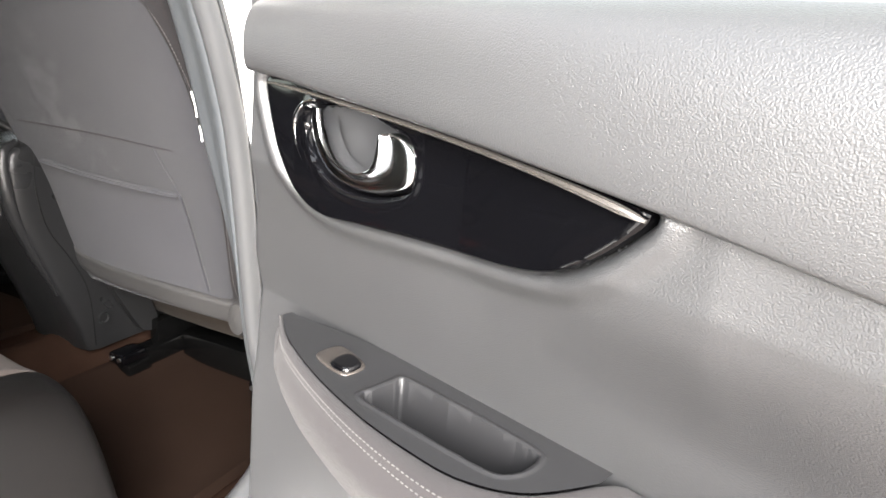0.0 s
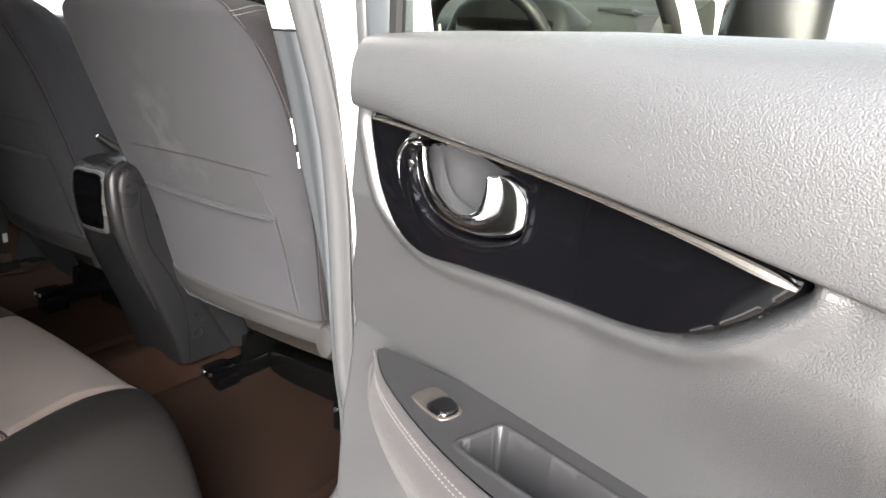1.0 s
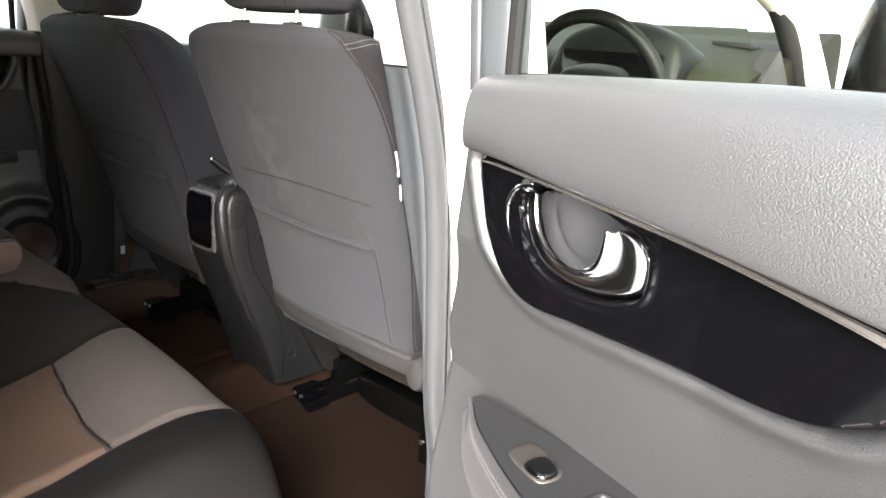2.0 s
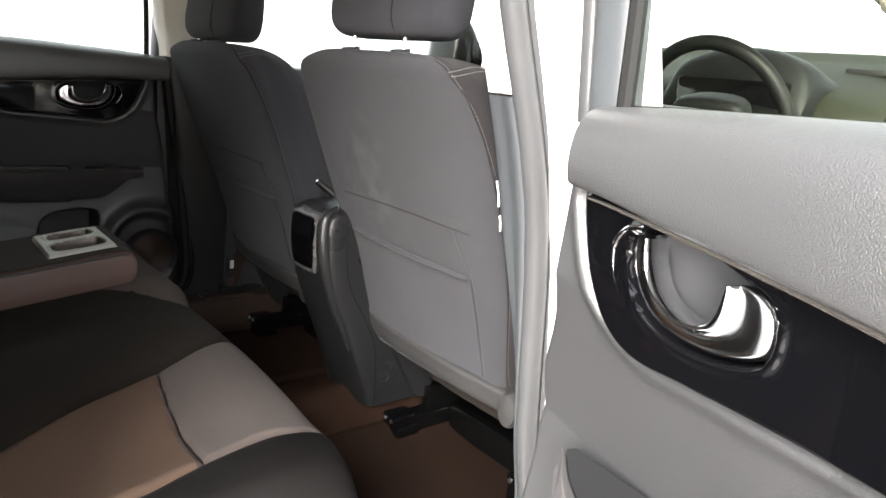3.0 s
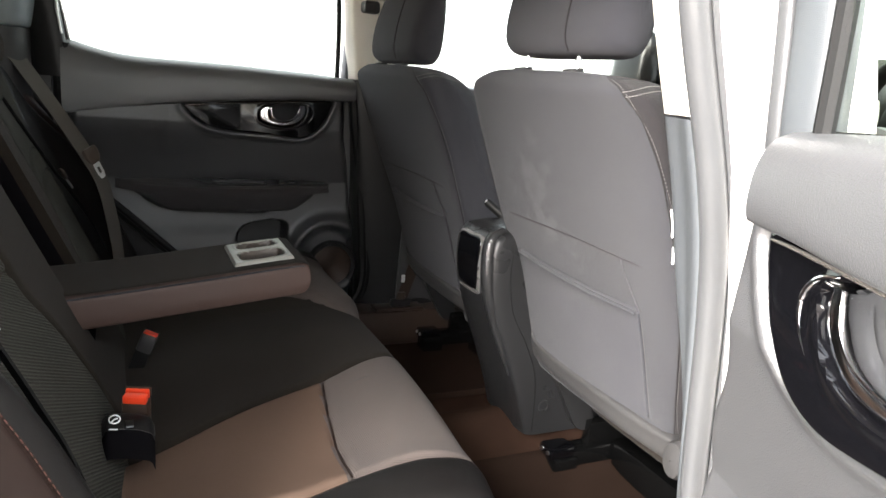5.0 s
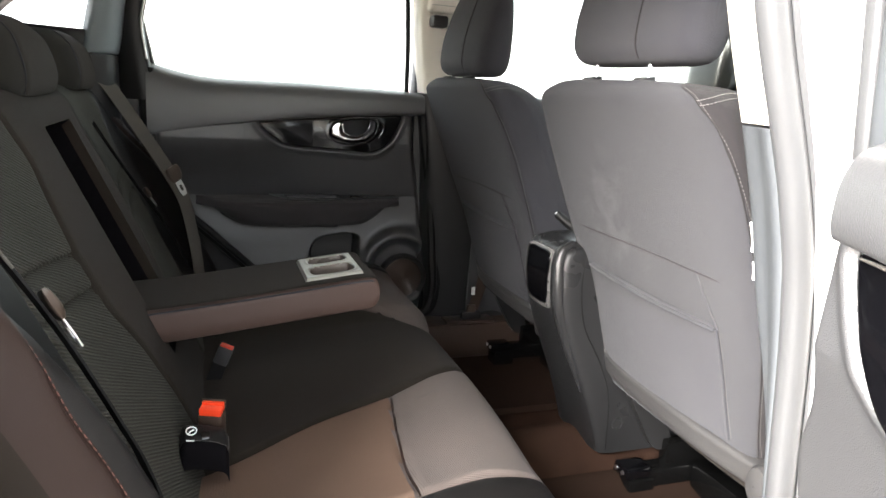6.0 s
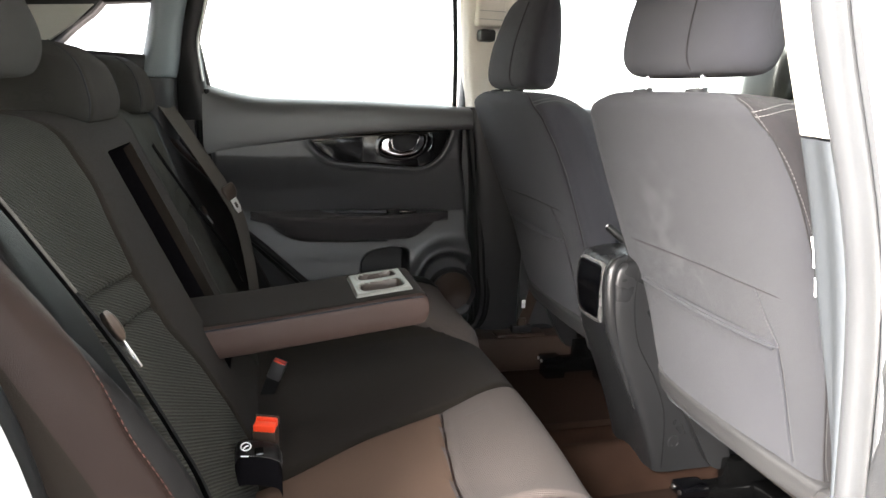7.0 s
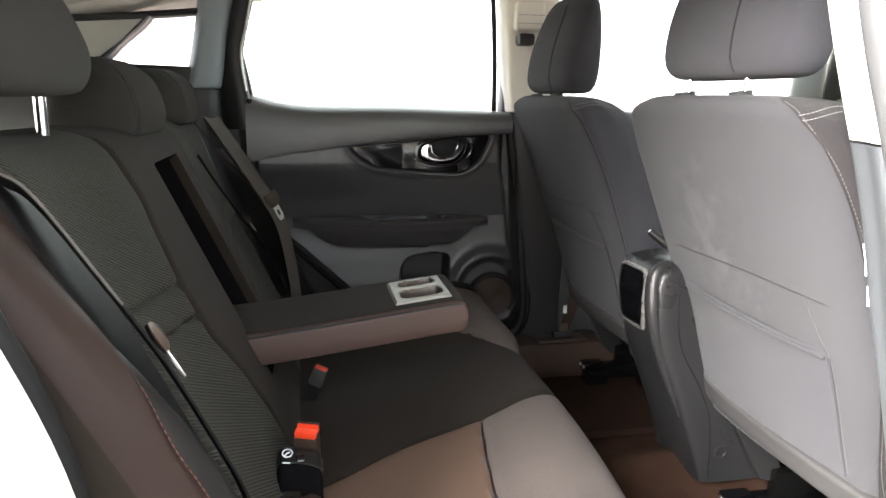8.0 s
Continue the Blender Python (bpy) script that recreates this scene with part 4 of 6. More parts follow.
def build_front_seat(y0, label, cover, outer, drop):
    FRAME.append(Matrix.Translation((0, y0, 0)))
    seat = thing("bucket_seat", label, "car seat", "front seats of the car")
    zs = [0.600, 0.63, 0.70, 0.82, 0.95, 1.06, 1.13, 1.175, 1.197, 1.203]
    hw = [0.190, 0.205, 0.225, 0.245, 0.252, 0.253, 0.250, 0.232, 0.180, 0.11]
    dp = [0.10, 0.13, 0.15, 0.16, 0.165, 0.16, 0.15, 0.125, 0.085, 0.05]
    def ring_at(z):
        w, d = float(np.interp(z, zs, hw)), float(np.interp(z, zs, dp))
        x = float(back_x(z)) + (0.012 if z > 1.19 else 0.0)
        return [(x - 0.004, 0, z), (x, 0.6 * w, z), (x + 0.008, 0.92 * w, z), (x + 0.045, w, z), (x + 0.6 * d, w * 1.02, z), (x + d, 0.86 * w, z), (x + 0.85 * d, 0.55 * w, z), (x + 0.72 * d, 0, z),
                      (x + 0.85 * d, -0.55 * w, z), (x + d, -0.94 * w, z), (x + 0.6 * d, -w * 1.12, z), (x + 0.045, -w * 1.10, z), (x + 0.010, -1.02 * w, z), (x, -0.6 * w, z)]

    rings = [ring_at(z) for z in zs]
    around = 420
    body_pts = glide(np.stack([glide(r, around, True) for r in np.asarray(rings, float)]), 180)
    def on_cover(z, col):
        """A point of the cover at a height, col columns round it."""
        return np.array([np.interp(z, shell[:, col, 2], shell[:, col, q]) for q in range(3)])
    shell = body_pts
    ends = body_pts.mean(1, keepdims=True)
    body_pts = np.concatenate([np.repeat(ends[:1], around, 1), body_pts, np.repeat(ends[-1:], around, 1)])
    body_pts = np.concatenate([body_pts, body_pts[:, :1]], 1)
    round_at = np.arange(around)[None] / 3 + 0 * np.arange(181)[:, None]
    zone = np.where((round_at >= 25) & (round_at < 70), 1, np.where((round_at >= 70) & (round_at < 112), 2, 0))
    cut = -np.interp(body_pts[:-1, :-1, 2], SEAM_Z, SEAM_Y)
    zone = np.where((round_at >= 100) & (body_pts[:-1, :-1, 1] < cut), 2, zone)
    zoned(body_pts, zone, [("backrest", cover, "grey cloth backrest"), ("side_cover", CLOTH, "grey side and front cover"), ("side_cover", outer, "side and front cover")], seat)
    def rear(y, z, lift=0.0):
        w = float(np.interp(z, zs, hw))
        x = float(back_x(z)) - 0.004 + 0.012 * min(1.0, abs(y) / (0.92 * w)) ** 3 - lift
        return (x, y, z)
    # piped seams down both sides of the rear cover
    for s in (1, -1):
        heights = (1.178, 1.15, 1.08, 0.95, 0.82, 0.70, 0.64)
        path = [rear(0.94 * float(np.interp(z, zs, hw)), z, -0.003) for z in heights]
        if s < 0:
            def on_seam(z, more):
                row = np.array([on_cover(z, c) for c in range(310, 420, 2)])
                return tuple(row[np.argmin(np.abs(row[:, 1] + np.interp(z, SEAM_Z, SEAM_Y) + more))] + np.array([-0.0008, -0.0008, 0]))
            heights = (1.195, 1.185, 1.17, 1.15, 1.12, 1.08, 1.02, 0.95, 0.88, 0.82, 0.70, 0.64)
            path = [on_seam(z, 0.0) for z in heights]
            stitches("side_stitching", [on_seam(z, 0.003) for z in heights], THREAD, seat, length=0.0032, gap=0.0025, r=0.0005)
        tube("seam", path, 0.0013, SIDE_CLOTH, seat, n=8)
    for k in (0, 1):
        line = []
        start = 310 + int(np.argmin([abs(on_cover(1.172, c)[1] + float(np.interp(1.172, SEAM_Z, SEAM_Y))) for c in range(310, 400)]))
        for q in np.linspace(0, 1, 18):
            line.append(on_cover(1.172 + 0.006 * k + 0.012 * math.sin(math.pi * q), int(start + (280 - start) * q)) + np.array([-0.0010 * (1 - q), -0.0012, 0.0006]))
        stitches("shoulder_stitching", line, PALE_STITCH, seat, length=0.0032, gap=0.0018, r=0.0005)
    # map pocket
    rows = []
    for u in np.linspace(0, 1, 24):
        row = []
        for v in np.linspace(0, 1, 30):
            y = 0.165 - 0.345 * v
            top = 0.862 - 0.012 * v
            z = 0.655 + (top - 0.655) * u
            lift = 0.004 + 0.010 * math.sin(math.pi * min(1.0, v * 1.0)) * u
            row.append(rear(y, z, lift))
        rows.append(row)
    rows.append([(a + 0.006, b, c + 0.002) for a, b, c in rows[-1]])
    pocket = sheet("map_pocket", rows, CLOTH, seat, "grey cloth map pocket", flip=True, smooth=60)
    hem = [rear(0.165 - 0.345 * v, 0.858 - 0.012 * v, 0.006 + 0.010 * math.sin(math.pi * v)) for v in np.linspace(0, 1, 9)]
    tube("pocket_hem", hem, 0.006, CLOTH, pocket, "gathered pocket hem", n=10, flat=0.35)
    tube("pocket_seam", [rear(-0.182, z, 0.004) for z in (0.848, 0.78, 0.72, 0.66)], 0.0025, CLOTH, pocket, n=8)
    tube("pocket_dart", [rear(y, z, 0.001) for y, z in ((-0.160, 0.932), (-0.166, 0.90), (-0.174, 0.872), (-0.182, 0.848))], 0.002, CLOTH, seat, n=8)
    tube("cross_seam", [rear(y, z, 0.0004) for y, z in ((0.236, 0.925), (0.212, 0.932), (0.10, 0.936), (-0.04, 0.937), (-0.16, 0.932), (-0.235, 0.928))], 0.0012, SIDE_CLOTH, seat, n=8)
    stitches("pocket_stitching", [rear(y, z, 0.003) for y, z in ((-0.163, 0.93), (-0.169, 0.90), (-0.177, 0.872), (-0.186, 0.846), (-0.1865, 0.78), (-0.1865, 0.72), (-0.1865, 0.66))], THREAD, seat, length=0.003, gap=0.003, r=0.0005)
    # lower plastic valance
    rows = []
    for y, dz in ((0.185, 0.03), (0.17, 0.008), (0.10, 0.0), (0.0, -0.004), (-0.12, -0.008), (-0.22, -0.012), (-0.245, -0.01)):
        x = 0.196 + 0.018 * (abs(y) / 0.24) ** 3
        rows.append([(x + 0.002, y, 0.614 + dz), (x - 0.006, y, 0.622 + dz), (x - 0.010, y, 0.640 + dz), (x - 0.012, y, 0.656 + dz), (x + 0.004, y, 0.662 + dz), (x + 0.03, y, 0.660 + dz), (x + 0.035, y, 0.61 + dz)])
    loft("rear_valance", rows, VALANCE, seat, "grey plastic lower trim", nu=40, nv=30)
    # recliner cover
    rows = []
    for k, (rr, d) in enumerate([(0.030, -0.01), (0.030, 0.008), (0.026, 0.015), (0.014, 0.018), (0.001, 0.019)]):
        a = np.linspace(0, 2 * np.pi, 28, endpoint=False)
        rows.append(np.stack([0.200 - d + 0.0 * a, -0.258 + 0.75 * rr * np.cos(a), 0.625 + 1.1 * rr * np.sin(a)], -1))
    sheet("recliner_cover", rows, VALANCE, seat, "grey plastic recliner cover", close_v=True, flip=False)
    # cushion, its side shield, rails
    rings = []
    for x, zl, zh, w in ((0.36, 0.50, 0.58, 0.20), (0.38, 0.48, 0.63, 0.235), (0.46, 0.48, 0.655, 0.25), (0.62, 0.49, 0.68, 0.25), (0.76, 0.50, 0.69, 0.24), (0.82, 0.54, 0.66, 0.21)):
        rings.append([(x, -w, zl), (x, -w, 0.5 * (zl + zh)), (x, -0.9 * w, zh), (x, -0.5 * w, zh - 0.015), (x, 0.5 * w, zh - 0.015), (x, 0.9 * w, zh), (x, w, 0.5 * (zl + zh)), (x, w, zl)])
    loft("cushion", rings, BLACK_CLOTH, seat, "black cloth cushion", nu=30, nv=48)
    for y in (0.135, -0.20):
        back = 0.0 if y > 0 else 0.07
        box("rail", (0.262 + back, y - 0.022, 0.372), (0.72, y + 0.022, 0.415), IRON, seat, "black steel seat rail", bevel=0.005)
        box("rail_cap", (0.236 + back, y - 0.024, 0.398), (0.300 + back, y + 0.024, 0.424), GLOSS, seat, "black rail end cap", bevel=0.006)
        for q in (-0.012, 0.012):
            tube("rail_bolt", [(0.239 + back, y + q, 0.412), (0.233 + back, y + q, 0.412)], 0.005, STEEL, seat, n=10, steps=4)
        box("rail_foot", (0.245 + back, y - 0.028, 0.355), (0.31 + back, y + 0.028, 0.40), IRON, seat, bevel=0.006)
        box("rail_slider", (0.34 + back, y - 0.013, 0.41), (0.62, y + 0.013, 0.47), IRON, seat, bevel=0.004)
    # added black block that stands for the shadow on the floor under the seat
    box("under_seat_shade", (0.40, -0.172, 0.34), (0.47, 0.110, 0.425), IRON, seat, "black block for the shade under the seat", bevel=0.006)
    rows = [[(0.23, y, 0.61), (0.26, y, 0.63), (0.32, y, 0.56), (0.36, y, 0.46), (0.32, y, 0.45), (0.275, y, 0.52)] for y in (0.140, 0.145, 0.155, 0.160)]
    loft("hinge_bracket", rows, DARK, seat, "black hinge bracket", nu=6, nv=30)
    tube("hinge_bolt", [(0.262, 0.150, 0.572), (0.25, 0.150, 0.572)], 0.007, STEEL, seat, n=12, steps=4)
    # head restraint on two posts
    for y in (0.070, -0.075):
        tube("post_collar", [(0.030, y, 1.196), (0.028, y, 1.208)], 0.016, DARK, seat, n=16, steps=4)
        tube("post", [(0.034, y, 1.19), (0.036, y, 1.22), (0.038, y, 1.26)], 0.0042, CHROME, seat, "chrome post", n=10, steps=12)
    rings, o = [], -0.025
    for z, x, d, w in ((1.226, 0.035, 0.045, 0.11), (1.233, 0.018, 0.075, 0.140), (1.26, 0.008, 0.095, 0.154), (1.32, 0.014, 0.092, 0.156), (1.38, 0.030, 0.075, 0.148), (1.43, 0.047, 0.055, 0.130), (1.452, 0.06, 0.030, 0.10)):
        rings.append([(x, o, z), (x + 0.004, o + 0.7 * w, z), (x + 0.018, o + 1.06 * w, z), (x + 0.6 * d, o + 1.11 * w, z), (x + 0.92 * d, o + 0.95 * w, z), (x + d, o + 0.4 * w, z), (x + d, o - 0.4 * w, z), (x + 0.92 * d, o - 0.85 * w, z), (x + 0.6 * d, o - w, z), (x + 0.018, o - 0.93 * w, z), (x + 0.004, o - 0.6 * w, z)])
    rest = loft("head_restraint", [[(a, b, c - drop) for a, b, c in ring] for ring in rings], CLOTH, seat, "grey cloth head restraint", nu=40, nv=56)
    m = o - 0.045
    tube("head_restraint_seam", [(0.018, m, 1.234 - drop), (0.0085, m, 1.26 - drop), (0.0145, m, 1.32 - drop), (0.0305, m, 1.38 - drop), (0.047, m, 1.43 - drop)], 0.0016, SIDE_CLOTH, rest, n=8)
    FRAME.pop()
    return seat


# near seat: its outer side takes the cloth darkened for the pillar's shade
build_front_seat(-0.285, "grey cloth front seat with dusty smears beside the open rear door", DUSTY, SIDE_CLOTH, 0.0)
build_front_seat(0.435, "grey cloth front passenger seat beside the far door", CLOTH, CLOTH, 0.018)

# ---------- rear bench ----------
bench = thing("rear_bench", "dark grey and black cloth rear bench with folded-down armrest", "car seat")
MID = 0.06


def columns(knots, counts):
    """Columns that follow lines over the surface: knots (rows, lines), counts between the lines."""
    k = np.asarray(knots, float).T
    out = [k[:, n : n + 1] + (k[:, n + 1 : n + 2] - k[:, n : n + 1]) * np.linspace(0, 1, m, endpoint=False) for n, m in enumerate(counts)]
    return np.concatenate(out + [k[:, -1:]], 1), np.repeat(range(len(counts)), counts)


def edge_y(x):
    """Line on the cushion between the outer place and the black middle one."""
    k = glide([(-0.66, -0.29), (-0.567, -0.268), (-0.429, -0.214), (-0.35, -0.187), (-0.275, -0.160), (-0.22, -0.132), (-0.17, -0.098), (-0.126, -0.066), (-0.09, -0.05), (-0.03, -0.035)], 90)
    return np.interp(x, k[:, 0], k[:, 1])


def build_cushion():
    prof = glide([(-0.16, 0.36), (-0.115, 0.44), (-0.085, 0.53), (-0.082, 0.585), (-0.105, 0.625), (-0.17, 0.642), (-0.28, 0.640), (-0.42, 0.622), (-0.56, 0.600), (-0.68, 0.585)], 120)
    px, pz = prof[:, 0], prof[:, 1]
    e = edge_y(px)
    b = -0.465 - 0.15 * np.clip(-px - 0.19, 0, 0.2)
    Y, place = columns([0 * px - 0.66, b, e, 2 * MID - e, 2 * MID - b, 0 * px + 0.70], (40, 60, 60, 60, 40))
    X, Z = px[:, None] + 0 * Y, pz[:, None] + 0 * Y
    D = np.abs(Y - MID)
    top = ease(0.50, 0.61, Z)
    seam = np.minimum(np.abs(Y - e[:, None]), np.abs(2 * MID - Y - e[:, None]))
    side = np.minimum(np.abs(Y - b[:, None]), np.abs(2 * MID - Y - b[:, None]))
    inner = (np.minimum(Y, 2 * MID - Y) > b[:, None]) & (np.minimum(Y, 2 * MID - Y) < e[:, None])
    out = np.clip((D - 0.60) / 0.12, 0, 1)
    H = 0.014 * bump(D - 0.56, 0.06) + 0.012 * bump(D, 0.13) * ease(-0.05, -0.3, X) - 0.008 * bump(seam, 0.008) - 0.005 * bump(side, 0.006)
    cross = X - np.interp(np.minimum(Y, 2 * MID - Y), [-0.50, -0.41, -0.31, -0.23, -0.16], [-0.306, -0.309, -0.300, -0.288, -0.277])
    H = H - np.where(inner, 0.007 * bump(cross, 0.004), 0) + np.where(inner, 0.006 * bump(X + 0.20, 0.06) + 0.006 * bump(X + 0.42, 0.10), 0)
    Z2 = Z + top * H - 0.16 * out**2 * ease(0.36, 0.6, Z)
    far = ease(MID + 0.13, MID + 0.22, Y)
    Z2 = Z2 + 0.016 * far * top * ease(-0.50, -0.25, X)
    X2 = X - (0.055 - 0.045 * far) * np.clip((D - 0.1) / 0.56, 0, 1.3) ** 2 * ease(-0.45, -0.12, X) + 0.012 * far * ease(-0.35, -0.12, X)
    rowz, rowx = pz[:-1, None], px[:-1, None]
    zone = np.where(place[None] == 2, 6, 0) + 0 * rowz
    low = (rowz < 0.585) & (rowx > -0.17)
    for near, k in ((0, 0), (1, 0), (4, 3), (3, 3)):
        zone = np.where(place[None] == near, k, zone)
    for col, base in ((1, 0), (3, 3)):
        here = (place[None] == col) & (~low if col == 1 else rowz > 0.52)
        zone = np.where(here & (cross[:-1, :-1] > 0), base + 1, np.where(here, base + 2, zone))
    names = [("cushion_bolster", CHARCOAL_HIDE, "dark leather-like cushion bolster"), ("cushion_front_insert", RIBBED, "grey ribbed cloth insert"), ("cushion_insert", CLOTH_WARM, "grey brown cloth insert")]
    zoned(np.stack([X2, Y, Z2], -1), zone, names + names + [("cushion_middle", BLACK_CLOTH, "black cloth middle place")], bench)
    seam_line = []
    for c in range(41, 100, 3):
        r = int(np.argmin(np.abs(cross[:, c]) + (Z[:, c] < 0.6)))
        q = np.clip(r + np.array([-1, 0, 1]), 0, len(px) - 1)
        o = np.argsort(cross[q, c])
        seam_line.append([float(np.interp(0, cross[q, c][o], g[q, c][o])) for g in (X2, Y, Z2)])
    seam_line = np.array(seam_line) + (0, 0, 0.0016)
    tube("insert_seam", seam_line - (0, 0, 0.0008), 0.0020, HIDE, bench, "dark seam across the insert", n=8)
    for x, y in ((-0.247, -0.208), (-0.265, -0.462)):
        stitches("seam_mark", [(x, y, 0.650), (x + 0.026, y + 0.009, 0.6525), (x + 0.053, y + 0.018, 0.6535)], THREAD, bench, length=0.003, gap=0.0015, r=0.00045)


CLOTH_WARM = material("grey_brown_cloth", (0.118, 0.078, 0.058), 0.9, grain=0.5, grain_size=2200, sheen=0.0, weave=150.0, tint=0.12, wrinkle=0.1, axes="XY", depth=0.28, spec=0.05)
build_cushion()


def bench_x(z):
    return -0.60 - 0.46 * (np.asarray(z, float) - 0.62)


def build_bench_back():
    zs = np.concatenate([np.linspace(0.58, 1.10, 130), [1.115, 1.128, 1.137, 1.141, 1.141, 1.135]])
    xo = np.concatenate([np.zeros(130), [-0.003, -0.012, -0.03, -0.055, -0.10, -0.14]])
    side = 0.612 + 0.058 * ease(1.10, 0.88, zs)
    rib = 0.486 + 0.06 * ease(0.95, 1.12, zs)
    mid = glide(np.interp(np.linspace(0.58, 1.14, 15), [0.58, 0.70, 0.79, 0.857, 0.943, 1.024, 1.071, 1.116], [0.178, 0.185, 0.212, 0.255, 0.257, 0.236, 0.218, 0.236])[:, None], 136)[:, 0]
    one = 0 * zs
    Y, place = columns([one - 0.75, one - 0.698, -side, -rib, -mid, one + SLOT - 0.10, one + SLOT + 0.10, mid, rib, side, one + 0.75], (16, 30, 20, 50, 30, 40, 30, 50, 20, 36))
    Z = zs[:, None] + 0 * Y
    D = np.abs(Y)
    X = bench_x(Z) + xo[:, None]
    X = X + 0.058 * bump(D - 0.655, 0.036) * ease(1.16, 0.84, Z) - 0.014 * bump(D - 0.40, 0.13)
    seam = np.minimum(np.abs(D - side[:, None]), np.abs(D - mid[:, None]))
    X = X - 0.007 * bump(seam, 0.006) - 0.003 * bump(D - rib[:, None], 0.004)
    insert = (D > mid[:, None]) & (D < rib[:, None])
    X = X - np.where(insert, 0.010 * (bump(Z - 0.932 - 0.1 * (D - 0.3), 0.0045) + bump(Z - 0.885 - 0.1 * (D - 0.3), 0.0045)), 0)
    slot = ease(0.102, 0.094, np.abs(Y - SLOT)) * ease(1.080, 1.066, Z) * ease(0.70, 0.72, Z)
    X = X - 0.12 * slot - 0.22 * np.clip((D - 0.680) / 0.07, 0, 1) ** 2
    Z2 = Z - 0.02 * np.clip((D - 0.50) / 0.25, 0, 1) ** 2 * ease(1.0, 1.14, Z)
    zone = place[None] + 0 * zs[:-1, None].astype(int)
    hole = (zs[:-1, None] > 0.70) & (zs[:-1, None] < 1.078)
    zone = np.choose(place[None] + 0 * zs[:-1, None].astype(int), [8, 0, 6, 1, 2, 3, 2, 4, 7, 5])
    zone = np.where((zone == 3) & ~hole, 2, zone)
    bol, ins = ("backrest_bolster", HIDE, "dark leather-like backrest bolster"), ("backrest_insert", RIBBED_DARK, "ribbed dark cloth backrest insert")
    edge = ("backrest_edge", CHARCOAL_HIDE, "plain black cloth strip")
    # the recess is coloured darker than the middle for the shade inside it
    zoned(np.stack([X, Y, Z2], -1), zone, [bol, ins, ("backrest_middle", BLACK_CLOTH, "black cloth middle backrest"), ("backrest_recess", VOID, "armrest recess, its depth shade in the black"), ins, bol, edge, edge, ("backrest_side", BLACK_CLOTH, "black cloth backrest side")], bench)
    stitches("bolster_stitching", np.stack([X[20:128:4, 44] + 0.001, Y[20:128:4, 44], Z2[20:128:4, 44]], -1), RED_STITCH, bench, length=0.004, gap=0.003, r=0.0006)
    box("backrest_core", (-1.02, -0.60, 0.5), (-0.93, 0.66, 1.10), DARK, bench, bevel=0.01, turn=pose(0, 0, 0, 0, -24, 0))


SLOT = 0.04
RED_STITCH = material("brown_thread", (0.10, 0.04, 0.03), 0.8)
RIBBED_DARK = material("ribbed_black_cloth", (0.033, 0.032, 0.026), 0.88, grain=0.4, grain_size=1800, sheen=0.03, weave=72.0, tint=0.12, wrinkle=0.05, axes="Z", depth=0.62, wavy=0.0, slant=27.0, spec=0.05)
build_bench_back()


